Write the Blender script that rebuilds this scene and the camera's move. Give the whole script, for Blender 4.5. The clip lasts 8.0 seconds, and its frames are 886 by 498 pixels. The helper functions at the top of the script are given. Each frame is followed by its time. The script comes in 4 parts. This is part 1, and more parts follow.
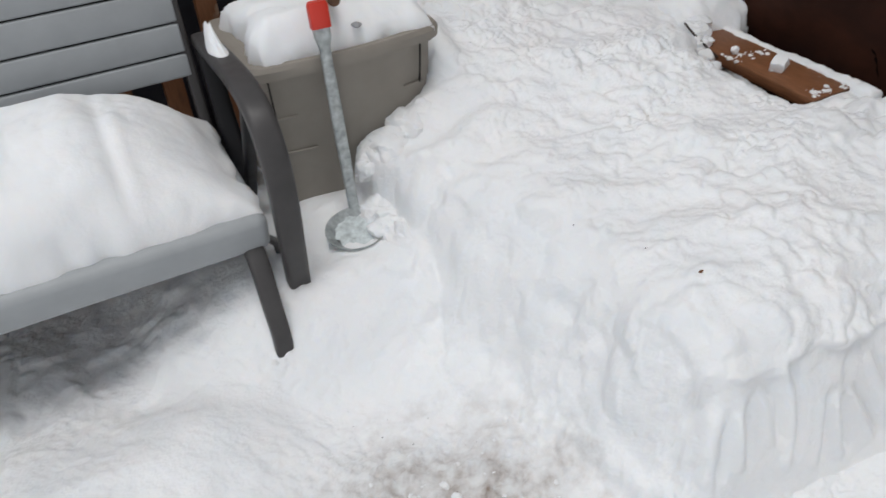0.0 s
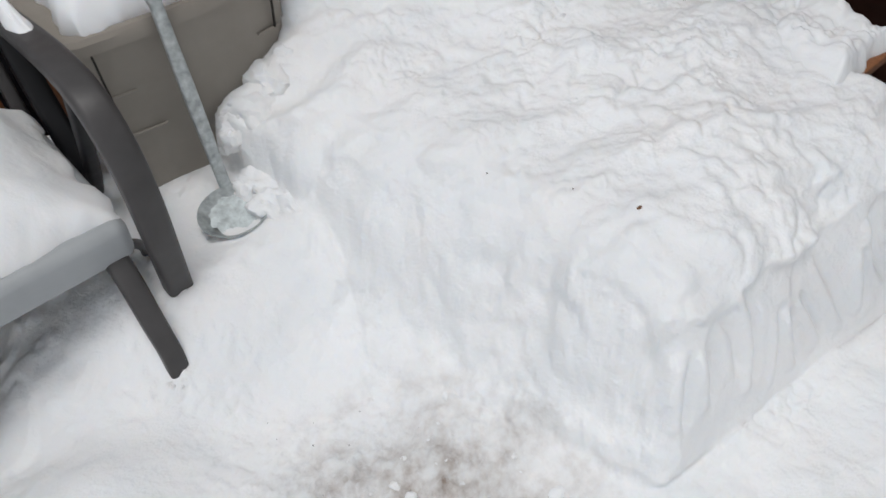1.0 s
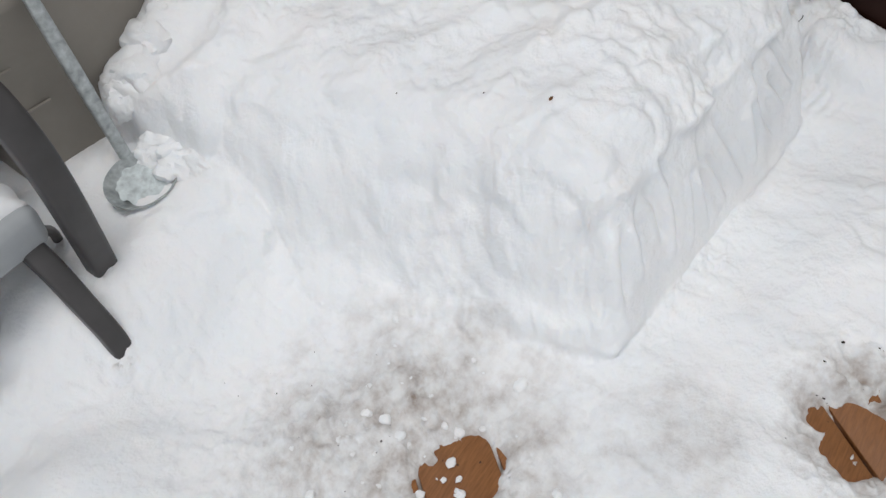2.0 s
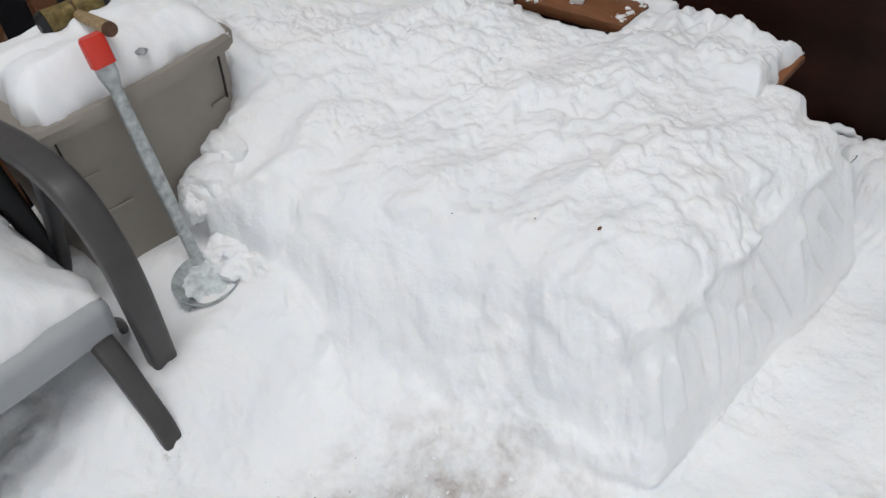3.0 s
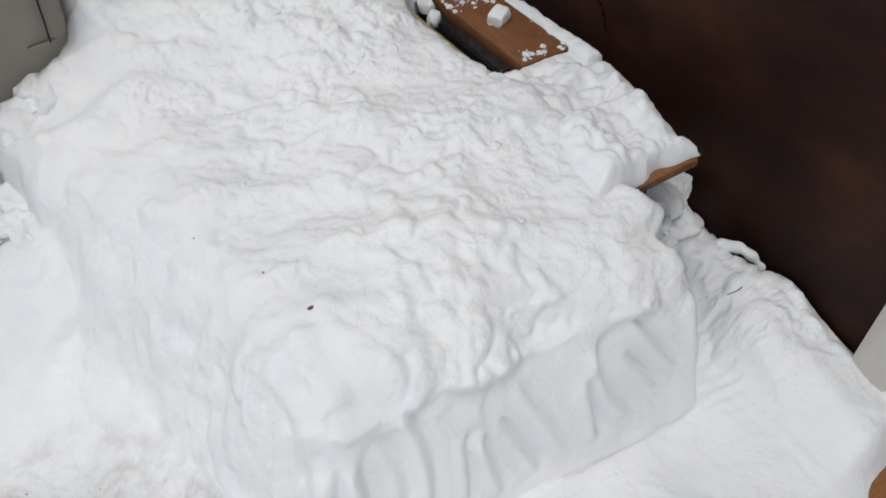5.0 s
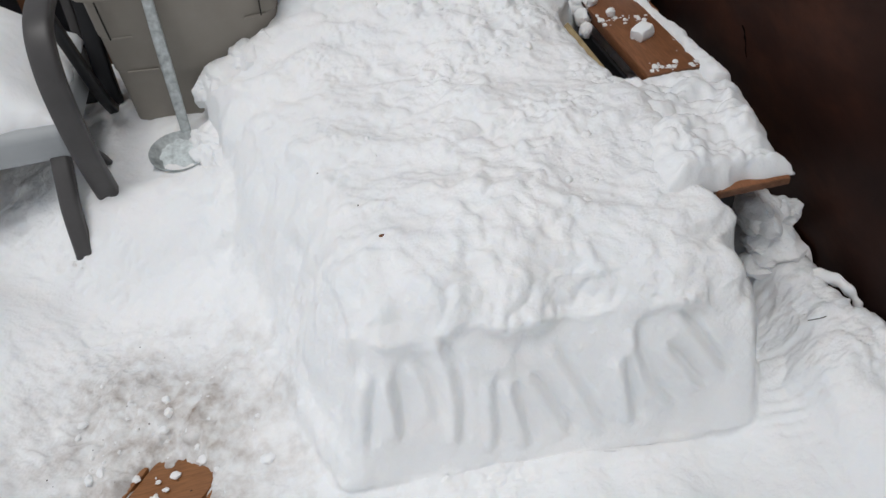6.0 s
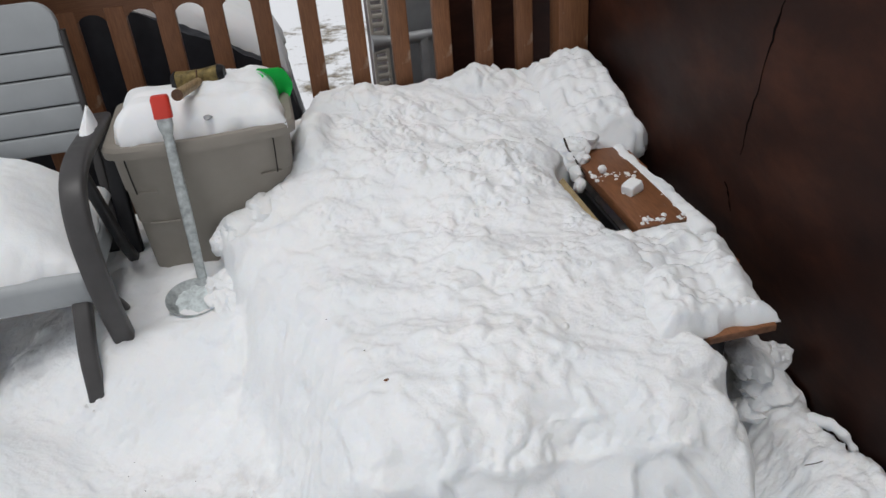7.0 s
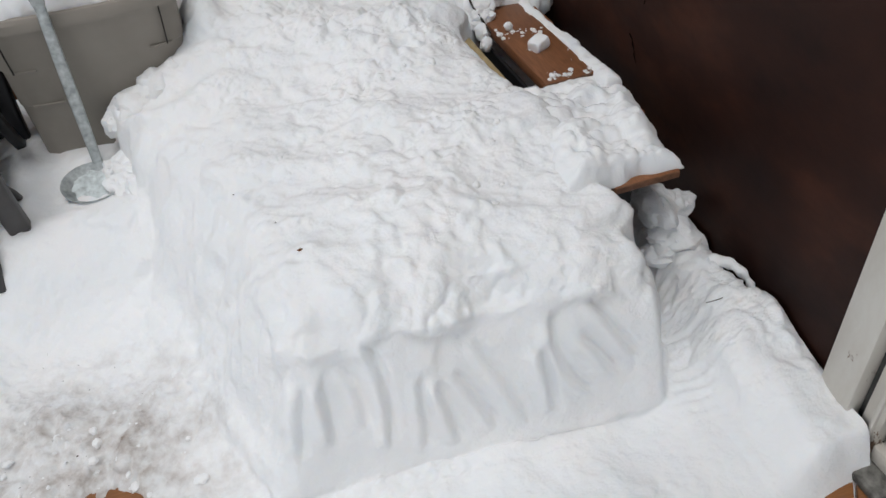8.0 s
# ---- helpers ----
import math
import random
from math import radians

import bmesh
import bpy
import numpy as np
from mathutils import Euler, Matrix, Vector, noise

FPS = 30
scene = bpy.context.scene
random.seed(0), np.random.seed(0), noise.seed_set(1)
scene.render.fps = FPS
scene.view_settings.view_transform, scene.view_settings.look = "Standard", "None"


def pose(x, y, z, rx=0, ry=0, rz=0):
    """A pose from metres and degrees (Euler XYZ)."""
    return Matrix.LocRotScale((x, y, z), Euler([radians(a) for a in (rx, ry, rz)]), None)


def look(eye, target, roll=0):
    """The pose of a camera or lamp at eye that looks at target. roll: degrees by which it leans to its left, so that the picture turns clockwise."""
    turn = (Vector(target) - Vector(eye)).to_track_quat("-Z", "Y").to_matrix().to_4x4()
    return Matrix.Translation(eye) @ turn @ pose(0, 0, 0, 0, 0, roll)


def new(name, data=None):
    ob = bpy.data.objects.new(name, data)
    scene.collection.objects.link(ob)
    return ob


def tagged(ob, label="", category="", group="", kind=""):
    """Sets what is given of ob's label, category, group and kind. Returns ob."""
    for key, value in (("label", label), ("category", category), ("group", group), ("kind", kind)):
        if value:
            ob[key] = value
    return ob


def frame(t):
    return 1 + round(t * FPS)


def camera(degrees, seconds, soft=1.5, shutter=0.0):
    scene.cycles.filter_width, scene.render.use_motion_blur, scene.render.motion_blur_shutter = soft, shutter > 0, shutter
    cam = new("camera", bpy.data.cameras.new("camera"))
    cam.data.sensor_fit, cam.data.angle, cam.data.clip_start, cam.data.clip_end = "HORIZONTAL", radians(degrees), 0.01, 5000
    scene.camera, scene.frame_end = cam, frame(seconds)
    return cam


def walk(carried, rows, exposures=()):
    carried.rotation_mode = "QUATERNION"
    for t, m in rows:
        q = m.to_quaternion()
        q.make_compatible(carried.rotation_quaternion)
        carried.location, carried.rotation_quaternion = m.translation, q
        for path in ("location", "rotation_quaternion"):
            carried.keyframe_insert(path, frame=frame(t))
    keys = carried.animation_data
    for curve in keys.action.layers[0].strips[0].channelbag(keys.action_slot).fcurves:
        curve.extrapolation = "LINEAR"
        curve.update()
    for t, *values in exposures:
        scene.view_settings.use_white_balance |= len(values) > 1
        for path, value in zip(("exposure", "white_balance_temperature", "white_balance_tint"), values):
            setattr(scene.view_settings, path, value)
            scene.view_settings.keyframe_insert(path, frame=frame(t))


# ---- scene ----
cam = camera(58.6, 8.0, soft=1.5, shutter=0.1)
PATH = [
    (0, (0.235, 0.002, 1.293), (0.804, 1.218, 0.25), -3.92),
    (0.1, (0.237, 0.021, 1.294), (0.886, 1.220, 0.279), -1.77),
    (0.2, (0.248, 0.047, 1.295), (1.067, 1.476, 0.159), -2.06),
    (0.3, (0.271, 0.079, 1.292), (0.954, 1.283, 0.304), -3.32),
    (0.5, (0.308, 0.15, 1.281), (0.995, 1.312, 0.247), -5.49),
    (0.8, (0.309, 0.205, 1.264), (1.001, 1.256, 0.121), -6.16),
    (1, (0.282, 0.241, 1.244), (1.145, 1.365, -0.167), -5.44),
    (1.2, (0.253, 0.273, 1.259), (1.038, 1.083, -0.014), -4.79),
    (2.3, (0.179, 0.265, 1.224), (1.01, 0.991, -0.069), -8.37),
    (2.5, (0.176, 0.268, 1.235), (1.162, 1.186, -0.243), -9.09),
    (2.7, (0.186, 0.257, 1.298), (1.158, 1.253, -0.138), -8.42),
    (3, (0.196, 0.249, 1.292), (1.077, 1.149, 0.15), -7.61),
    (3.3, (0.247, 0.223, 1.297), (1.103, 1.147, 0.155), -8.32),
    (3.5, (0.31, 0.178, 1.289), (1.273, 1.3, -0.058), -8.82),
    (3.7, (0.399, 0.093, 1.269), (1.173, 1.131, 0.168), -9.96),
    (4, (0.483, 0.014, 1.294), (1.391, 1.276, 0.036), -8.14),
    (4.2, (0.547, 0.016, 1.298), (1.293, 1.111, 0.232), -7.11),
    (4.3, (0.584, 0.017, 1.295), (1.326, 1.11, 0.225), -5.36),
    (4.5, (0.654, 0.03, 1.27), (1.571, 1.298, 0.024), -1.43),
    (4.7, (0.749, 0.05, 1.287), (1.533, 1.103, 0.207), 0.66),
    (4.9, (0.839, 0.058, 1.298), (1.55, 1.054, 0.117), 1.15),
    (5, (0.866, 0.038, 1.278), (1.514, 1.027, 0.057), 0.2),
    (5.2, (0.916, -0.019, 1.259), (1.416, 1.02, 0.01), -1.28),
    (6.3, (1.052, -0.349, 1.289), (1.24, 0.962, 0.223), -5.49),
    (6.5, (1.043, -0.354, 1.301), (1.253, 1.238, 0.109), -5.2),
    (6.7, (1.03, -0.354, 1.309), (1.247, 1.062, 0.394), -5.31),
    (6.9, (1.026, -0.355, 1.324), (1.286, 1.07, 0.434), -4.66),
    (7, (1.037, -0.353, 1.33), (1.348, 1.323, 0.284), -5),
    (7.2, (1.026, -0.348, 1.327), (1.343, 1.052, 0.416), -4.5),
    (7.5, (1.048, -0.351, 1.319), (1.454, 1.205, 0.129), -5.16),
    (7.7, (1.04, -0.35, 1.308), (1.414, 0.923, 0.246), -4.74),
    (8, (1.047, -0.359, 1.296), (1.421, 0.871, 0.185), -4.77),
]
walk(cam, [(t, look(eye, target, roll)) for t, eye, target, roll in PATH])

# ---- sky, sun, exposure ----
world = bpy.data.worlds.new("overcast")
scene.world = world
world.use_nodes = True
wn, wl = world.node_tree.nodes, world.node_tree.links
sky = wn.new("ShaderNodeTexSky")
sky.sky_type, sky.sun_disc = "NISHITA", False
sky.sun_elevation, sky.sun_rotation = radians(70), radians(250)
grey = wn.new("ShaderNodeHueSaturation")
grey.inputs["Saturation"].default_value = 0.16
wl.new(sky.outputs["Color"], grey.inputs["Color"])
wl.new(grey.outputs["Color"], wn["Background"].inputs["Color"])
wn["Background"].inputs["Strength"].default_value = 0.14

sun = new("sun", bpy.data.lights.new("sun", "SUN"))
sun.data.energy, sun.data.angle, sun.data.color = 1.2, radians(22), (1.0, 0.985, 0.97)
sun.matrix_world = look((-0.12, -0.34, 2.4), (0, 0, 0))
scene.view_settings.exposure = -0.09


# ---- materials ----
def material(name, colour, rough=0.6, metal=0.0, spec=0.4):
    m = bpy.data.materials.new(name)
    m.use_nodes = True
    b = m.node_tree.nodes["Principled BSDF"]
    b.inputs["Base Color"].default_value = (*colour, 1)
    b.inputs["Roughness"].default_value = rough
    b.inputs["Metallic"].default_value = metal
    b.inputs["Specular IOR Level"].default_value = spec
    return m, m.node_tree.nodes, m.node_tree.links, b


def noise_node(n, l, scale, detail=4.0, vec=None, rough=0.55):
    t = n.new("ShaderNodeTexNoise")
    t.inputs["Scale"].default_value, t.inputs["Detail"].default_value = scale, detail
    t.inputs["Roughness"].default_value = rough
    if vec is not None:
        l.new(vec, t.inputs["Vector"])
    return t.outputs["Fac"]


def ramp(n, l, fac, stops):
    r = n.new("ShaderNodeValToRGB")
    e = r.color_ramp.elements
    while len(e) < len(stops):
        e.new(0.5)
    for k, (p, c) in zip(e, stops):
        k.position, k.color = p, (*c, 1)
    l.new(fac, r.inputs["Fac"])
    return r.outputs["Color"]


def mix(n, l, fac, a, b, mode="MIX"):
    x = n.new("ShaderNodeMix")
    x.data_type, x.blend_type = "RGBA", mode
    for sock, v in ((x.inputs["Factor"], fac), (x.inputs["A"], a), (x.inputs["B"], b)):
        if isinstance(v, float):
            sock.default_value = v
        elif isinstance(v, tuple):
            sock.default_value = (*v, 1)
        else:
            l.new(v, sock)
    return x.outputs["Result"]


def bump(n, l, b, height, strength, dist):
    k = n.new("ShaderNodeBump")
    k.inputs["Strength"].default_value, k.inputs["Distance"].default_value = strength, dist
    l.new(height, k.inputs["Height"])
    l.new(k.outputs["Normal"], b.inputs["Normal"])
    return k


def coords(n, scale=None, l=None, turn=0.0):
    c = n.new("ShaderNodeTexCoord").outputs["Object"]
    if scale is None:
        return c
    m = n.new("ShaderNodeMapping")
    m.inputs["Scale"].default_value = scale
    m.inputs["Rotation"].default_value = (0, 0, turn)
    l.new(c, m.inputs["Vector"])
    return m.outputs["Vector"]


def math_node(n, l, op, a, b=None, clamp=False):
    k = n.new("ShaderNodeMath")
    k.operation, k.use_clamp = op, clamp
    for i, v in enumerate((a, b)):
        if v is None:
            continue
        if isinstance(v, (int, float)):
            k.inputs[i].default_value = v
        else:
            l.new(v, k.inputs[i])
    return k.outputs[0]


def snow_material(name, stains=(), rough_part=1.0):
    m, n, l, b = material(name, (0.87, 0.885, 0.9), 0.62, 0, 0.25)
    c = coords(n)
    grain = noise_node(n, l, 420, 3, c)
    lump = noise_node(n, l, 60, 4, c)
    tint = ramp(n, l, noise_node(n, l, 7, 4, c), [(0.3, (0.84, 0.865, 0.885)), (0.7, (0.89, 0.895, 0.9))])
    for (x, y, z, radius, low, high) in stains:
        d = n.new("ShaderNodeVectorMath")
        d.operation = "DISTANCE"
        l.new(c, d.inputs[0])
        d.inputs[1].default_value = (x, y, z)
        near = math_node(n, l, "SUBTRACT", 1.0, math_node(n, l, "DIVIDE", d.outputs["Value"], radius), clamp=True)
        blot = math_node(n, l, "MULTIPLY", near, noise_node(n, l, 8, 8, c, 0.68))
        f = n.new("ShaderNodeMapRange")
        f.inputs["From Min"].default_value, f.inputs["From Max"].default_value = low, high
        l.new(blot, f.inputs["Value"])
        dirt = ramp(n, l, noise_node(n, l, 24, 6, c), [(0.3, (0.25, 0.19, 0.15)), (0.45, (0.46, 0.42, 0.39)), (0.62, (0.68, 0.68, 0.67))])
        tint = mix(n, l, f.outputs["Result"], tint, dirt)
    l.new(tint, b.inputs["Base Color"])
    h = math_node(n, l, "ADD", math_node(n, l, "MULTIPLY", lump, 1.0), math_node(n, l, "MULTIPLY", grain, 0.25 * rough_part))
    crisp = noise_node(n, l, 130, 6, c, 0.68)
    where = ramp(n, l, noise_node(n, l, 4.5, 3, c), [(0.38, (0.15, 0.15, 0.15)), (0.6, (1, 1, 1))])
    h = math_node(n, l, "ADD", h, math_node(n, l, "MULTIPLY", math_node(n, l, "MULTIPLY", crisp, where), rough_part))
    bump(n, l, b, h, 0.42 if rough_part > 0.5 else 0.16, 0.010)
    b.inputs["Subsurface Weight"].default_value = 0.32
    b.inputs["Subsurface Radius"].default_value = (0.012, 0.014, 0.016)
    b.inputs["Subsurface Scale"].default_value = 1.0
    return m


def wood_material(name, dark, light, stretch, rough=0.5, turn=0.0, wear=0.0, worn=(0.5, 0.4, 0.3)):
    m, n, l, b = material(name, light, rough)
    c = coords(n, stretch, l, turn)
    info = n.new("ShaderNodeObjectInfo")
    g = n.new("ShaderNodeVectorMath")
    g.operation = "ADD"
    l.new(c, g.inputs[0])
    l.new(info.outputs["Random"], g.inputs[1])
    grain = noise_node(n, l, 9, 7, g.outputs[0], 0.65)
    col = ramp(n, l, grain, [(0.3, dark), (0.68, light)])
    if wear:
        f = ramp(n, l, noise_node(n, l, 14, 6, coords(n)), [(0.62, (0, 0, 0)), (0.7, (wear, wear, wear))])
        col = mix(n, l, f, col, worn)
    hue = n.new("ShaderNodeHueSaturation")
    l.new(col, hue.inputs["Color"])
    l.new(math_node(n, l, "ADD", 0.85, math_node(n, l, "MULTIPLY", info.outputs["Random"], 0.3)), hue.inputs["Value"])
    l.new(hue.outputs["Color"], b.inputs["Base Color"])
    bump(n, l, b, grain, 0.25, 0.003)
    return m


def plain(name, colour, rough, metal=0.0, vary=0.12, scale=14, grain=0.06, spec=0.4):
    m, n, l, b = material(name, colour, rough, metal, spec)
    c = coords(n)
    lo = tuple(v * (1 - vary) for v in colour)
    hi = tuple(min(1, v * (1 + vary)) for v in colour)
    l.new(ramp(n, l, noise_node(n, l, scale, 5, c), [(0.3, lo), (0.7, hi)]), b.inputs["Base Color"])
    bump(n, l, b, noise_node(n, l, scale * 22, 3, c), grain, 0.002)
    r = n.new("ShaderNodeMapRange")
    r.inputs["To Min"].default_value, r.inputs["To Max"].default_value = max(0.05, rough - 0.1), min(1, rough + 0.12)
    l.new(noise_node(n, l, scale * 3, 4, c), r.inputs["Value"])
    l.new(r.outputs["Result"], b.inputs["Roughness"])
    return m


SNOW = snow_material("packed_snow", rough_part=0.65, stains=[(0.60, 0.77, -0.07, 0.66, 0.24, 0.52), (0.86, 0.42, -0.06, 0.36, 0.30, 0.7), (1.06, 0.13, -0.07, 0.36, 0.25, 0.44),
                                     (1.35, 0.30, -0.06, 0.22, 0.40, 0.75), (1.86, 0.50, -0.02, 0.16, 0.42, 0.9)])
CLEAN_SNOW = snow_material("fresh_snow", rough_part=0.2)
DECK = wood_material("deck_wood", (0.19, 0.078, 0.028), (0.31, 0.135, 0.05), (3, 30, 30), 0.3, turn=radians(-52))
FENCE = wood_material("fence_wood", (0.135, 0.056, 0.025), (0.225, 0.097, 0.042), (30, 30, 2.2), 0.55, wear=0.7, worn=(0.36, 0.27, 0.2))
RAIL = wood_material("rail_wood", (0.13, 0.053, 0.024), (0.21, 0.09, 0.04), (2.2, 30, 30), 0.5)
PLANK = wood_material("plank_wood", (0.15, 0.060, 0.026), (0.30, 0.125, 0.055), (40, 2.5, 40), 0.5)
RAW = wood_material("raw_timber", (0.28, 0.2, 0.1), (0.5, 0.4, 0.22), (30, 4, 30), 0.7)
SEAT = plain("grey_resin", (0.355, 0.374, 0.386), 0.5, vary=0.06, grain=0.05)
FRAME = plain("charcoal_frame", (0.055, 0.052, 0.052), 0.42, vary=0.15, grain=0.05)
BLACK = plain("black_steel", (0.012, 0.012, 0.014), 0.45, 0.2)
BOX = plain("taupe_resin", (0.262, 0.238, 0.206), 0.55, vary=0.06, grain=0.12)
# near black: the shade in grooves and joints is put into the colour
BOX_DARK = plain("groove_shade", (0.02, 0.018, 0.016), 0.8)
STEEL = plain("galvanised_steel", (0.42, 0.45, 0.45), 0.45, 0.5, vary=0.35, scale=55, grain=0.25)
RED = plain("red_plastic", (0.62, 0.045, 0.028), 0.35, vary=0.05)
GREEN = plain("green_plastic", (0.045, 0.78, 0.19), 0.3, vary=0.05)
HANDLE = wood_material("handle_wood", (0.17, 0.11, 0.05), (0.4, 0.29, 0.16), (20, 3, 20), 0.55)
BRASS = plain("worn_brass", (0.17, 0.125, 0.045), 0.5, 0.4, vary=0.7, scale=48, grain=0.4)
DARK_END = plain("end_grain", (0.11, 0.06, 0.035), 0.7, vary=0.3, scale=90)
END = plain("sawn_end", (0.16, 0.075, 0.04), 0.65, vary=0.35, scale=70)
WHITE, pn, pl, pb = material("chipped_white_paint", (0.62, 0.60, 0.55), 0.5)
pc = coords(pn, (1, 1, 0.35), pl)
grime = ramp(pn, pl, noise_node(pn, pl, 11, 7, pc, 0.65), [(0.35, (0.64, 0.62, 0.57)), (0.62, (0.56, 0.52, 0.46))])
chips = ramp(pn, pl, noise_node(pn, pl, 24, 8, pc, 0.7), [(0.63, (0, 0, 0)), (0.66, (1, 1, 1))])
pl.new(mix(pn, pl, chips, grime, (0.20, 0.13, 0.085)), pb.inputs["Base Color"])
bump(pn, pl, pb, chips, 0.3, -0.002)
THRESHOLD = plain("dirty_threshold", (0.16, 0.155, 0.14), 0.7, 0.1, vary=0.6, scale=45, grain=0.5)
SIDING = plain("pale_siding", (0.55, 0.53, 0.5), 0.6)
TARP = plain("black_tarp", (0.022, 0.024, 0.031), 0.38, vary=0.3, grain=0.3)
GREY = plain("grey_metal", (0.32, 0.33, 0.34), 0.45, 0.3)
LEAF = plain("dead_leaf", (0.15, 0.06, 0.025), 0.7, vary=0.4, scale=150)
TWIG = plain("dark_twig", (0.035, 0.025, 0.02), 0.8)
ICE = plain("grey_slush_ice", (0.60, 0.655, 0.66), 0.3, vary=0.28, scale=55, grain=0.5)
# the shadow inside the wall's splits, put into the colour
CRACK = plain("crack_shadow", (0.005, 0.004, 0.004), 0.95, spec=0.03)
RUBBER = plain("door_seal", (0.06, 0.06, 0.06), 0.7)


def brown_panel():
    m, n, l, b = material("brown_panel", (0.03, 0.012, 0.008), 0.5, 0, 0.15)
    c = coords(n, (1, 1.2, 2.2), l)
    l.new(ramp(n, l, noise_node(n, l, 1.9, 7, c, 0.6), [(0.32, (0.014, 0.0058, 0.0048)), (0.5, (0.030, 0.0108, 0.0072)), (0.68, (0.066, 0.0225, 0.0125))]), b.inputs["Base Color"])
    r = n.new("ShaderNodeMapRange")
    r.inputs["To Min"].default_value, r.inputs["To Max"].default_value = 0.4, 0.65
    l.new(noise_node(n, l, 5, 5, c), r.inputs["Value"])
    l.new(r.outputs["Result"], b.inputs["Roughness"])
    bump(n, l, b, noise_node(n, l, 26, 6, c), 0.12, 0.004)
    return m


PANEL = brown_panel()
GLASS, gn, gl, gb = material("door_glass", (0.75, 0.78, 0.78), 0.08)
gb.inputs["Transmission Weight"].default_value = 1.0


def outside_ground():
    m, n, l, b = material("outside_snow", (0.8, 0.81, 0.83), 0.7)
    c = coords(n)
    f = ramp(n, l, noise_node(n, l, 0.9, 7, c, 0.7), [(0.55, (0, 0, 0)), (0.61, (1, 1, 1))])
    soil = ramp(n, l, noise_node(n, l, 30, 6, c), [(0.3, (0.07, 0.055, 0.04)), (0.7, (0.33, 0.28, 0.2))])
    l.new(mix(n, l, f, (0.84, 0.85, 0.87), soil), b.inputs["Base Color"])
    bump(n, l, b, noise_node(n, l, 25, 6, c), 0.4, 0.03)
    return m


YARD = outside_ground()


# ---- mesh helpers ----
def link(name, bm, mat, smooth=True):
    me = bpy.data.meshes.new(name)
    bmesh.ops.recalc_face_normals(bm, faces=bm.faces)
    bm.to_mesh(me)
    bm.free()
    me.materials.append(mat)
    if smooth:
        me.polygons.foreach_set("use_smooth", [True] * len(me.polygons))
        me.set_sharp_from_angle(angle=radians(38))
    return new(name, me)


def part(name, bm, mat, parent, label=""):
    ob = link(name, bm, mat)
    ob.parent = parent
    return tagged(ob, label)


def thing(name, label, category, group="", kind="", at=(0, 0, 0)):
    ob = new(name)
    ob.location = at
    ob.empty_display_size = 0.05
    return tagged(ob, label, category, group, kind)


def box(x0, x1, y0, y1, z0, z1, r=0.003, seg=2, m=None):
    bm = bmesh.new()
    bmesh.ops.create_cube(bm, size=1)
    bmesh.ops.scale(bm, vec=(x1 - x0, y1 - y0, z1 - z0), verts=bm.verts)
    bmesh.ops.translate(bm, vec=((x0 + x1) / 2, (y0 + y1) / 2, (z0 + z1) / 2), verts=bm.verts)
    if r:
        bmesh.ops.bevel(bm, geom=bm.edges[:], offset=r, segments=seg, profile=0.5, affect="EDGES")
    if m is not None:
        bmesh.ops.transform(bm, matrix=m, verts=bm.verts)
    return bm


def spline(points, steps=8):
    p = [Vector(q) for q in points]
    p = [2 * p[0] - p[1]] + p + [2 * p[-1] - p[-2]]
    out = []
    for i in range(1, len(p) - 2):
        for k in range(steps):
            t = k / steps
            out.append(0.5 * ((2 * p[i]) + (p[i + 1] - p[i - 1]) * t + (2 * p[i - 1] - 5 * p[i] + 4 * p[i + 1] - p[i + 2]) * t * t
                              + (3 * p[i] - p[i - 1] - 3 * p[i + 1] + p[i + 2]) * t ** 3))
    out.append(p[-2])
    return out


def sweep(points, half_side, half_thick, side=(1, 0, 0), power=4.0, ring=16):
    """A bar along points; half_side and half_thick are numbers or functions of the way along (0 to 1)."""
    bm = bmesh.new()
    side, rows, count = Vector(side), [], len(points)
    for i, q in enumerate(points):
        u = i / (count - 1)
        tan = (points[min(i + 1, count - 1)] - points[max(i - 1, 0)]).normalized()
        nrm = tan.cross(side).normalized()
        sid = nrm.cross(tan).normalized()
        a = half_side(u) if callable(half_side) else half_side
        b = half_thick(u) if callable(half_thick) else half_thick
        row = []
        for k in range(ring):
            w = 2 * math.pi * (k + 0.5) / ring
            c, s = math.cos(w), math.sin(w)
            row.append(bm.verts.new(q + sid * a * math.copysign(abs(c) ** (2 / power), c) + nrm * b * math.copysign(abs(s) ** (2 / power), s)))
        rows.append(row)
    for r0, r1 in zip(rows, rows[1:]):
        for k in range(ring):
            bm.faces.new((r0[k], r0[(k + 1) % ring], r1[(k + 1) % ring], r1[k]))
    bm.faces.new(rows[0])
    bm.faces.new(rows[-1][::-1])
    return bm


def lattice(i):
    """A repeatable value from 0 to 1 for every whole-number corner."""
    h = (i[..., 0] * 374761393 + i[..., 1] * 668265263 + i[..., 2] * 2147483647 % 1000003 * 97) & 0x7FFFFFFF
    h = ((h ^ (h >> 13)) * 1274126177) & 0x7FFFFFFF
    return ((h ^ (h >> 16)) & 0xFFFF) / 65535.0


def value_noise(x, y, z=0.0, scale=1.0, seed=0):
    p = np.stack(np.broadcast_arrays(x * scale + 31.7 * seed, y * scale + 17.3 * seed, z * scale + 5.1 * seed), -1)
    i = np.floor(p).astype(np.int64)
    f = p - i
    f = f * f * f * (f * (f * 6 - 15) + 10)
    total = 0.0
    for a in (0, 1):
        for b in (0, 1):
            for c in (0, 1):
                w = (f[..., 0] if a else 1 - f[..., 0]) * (f[..., 1] if b else 1 - f[..., 1]) * (f[..., 2] if c else 1 - f[..., 2])
                total = total + w * lattice(i + np.array((a, b, c)))
    return total * 2 - 1


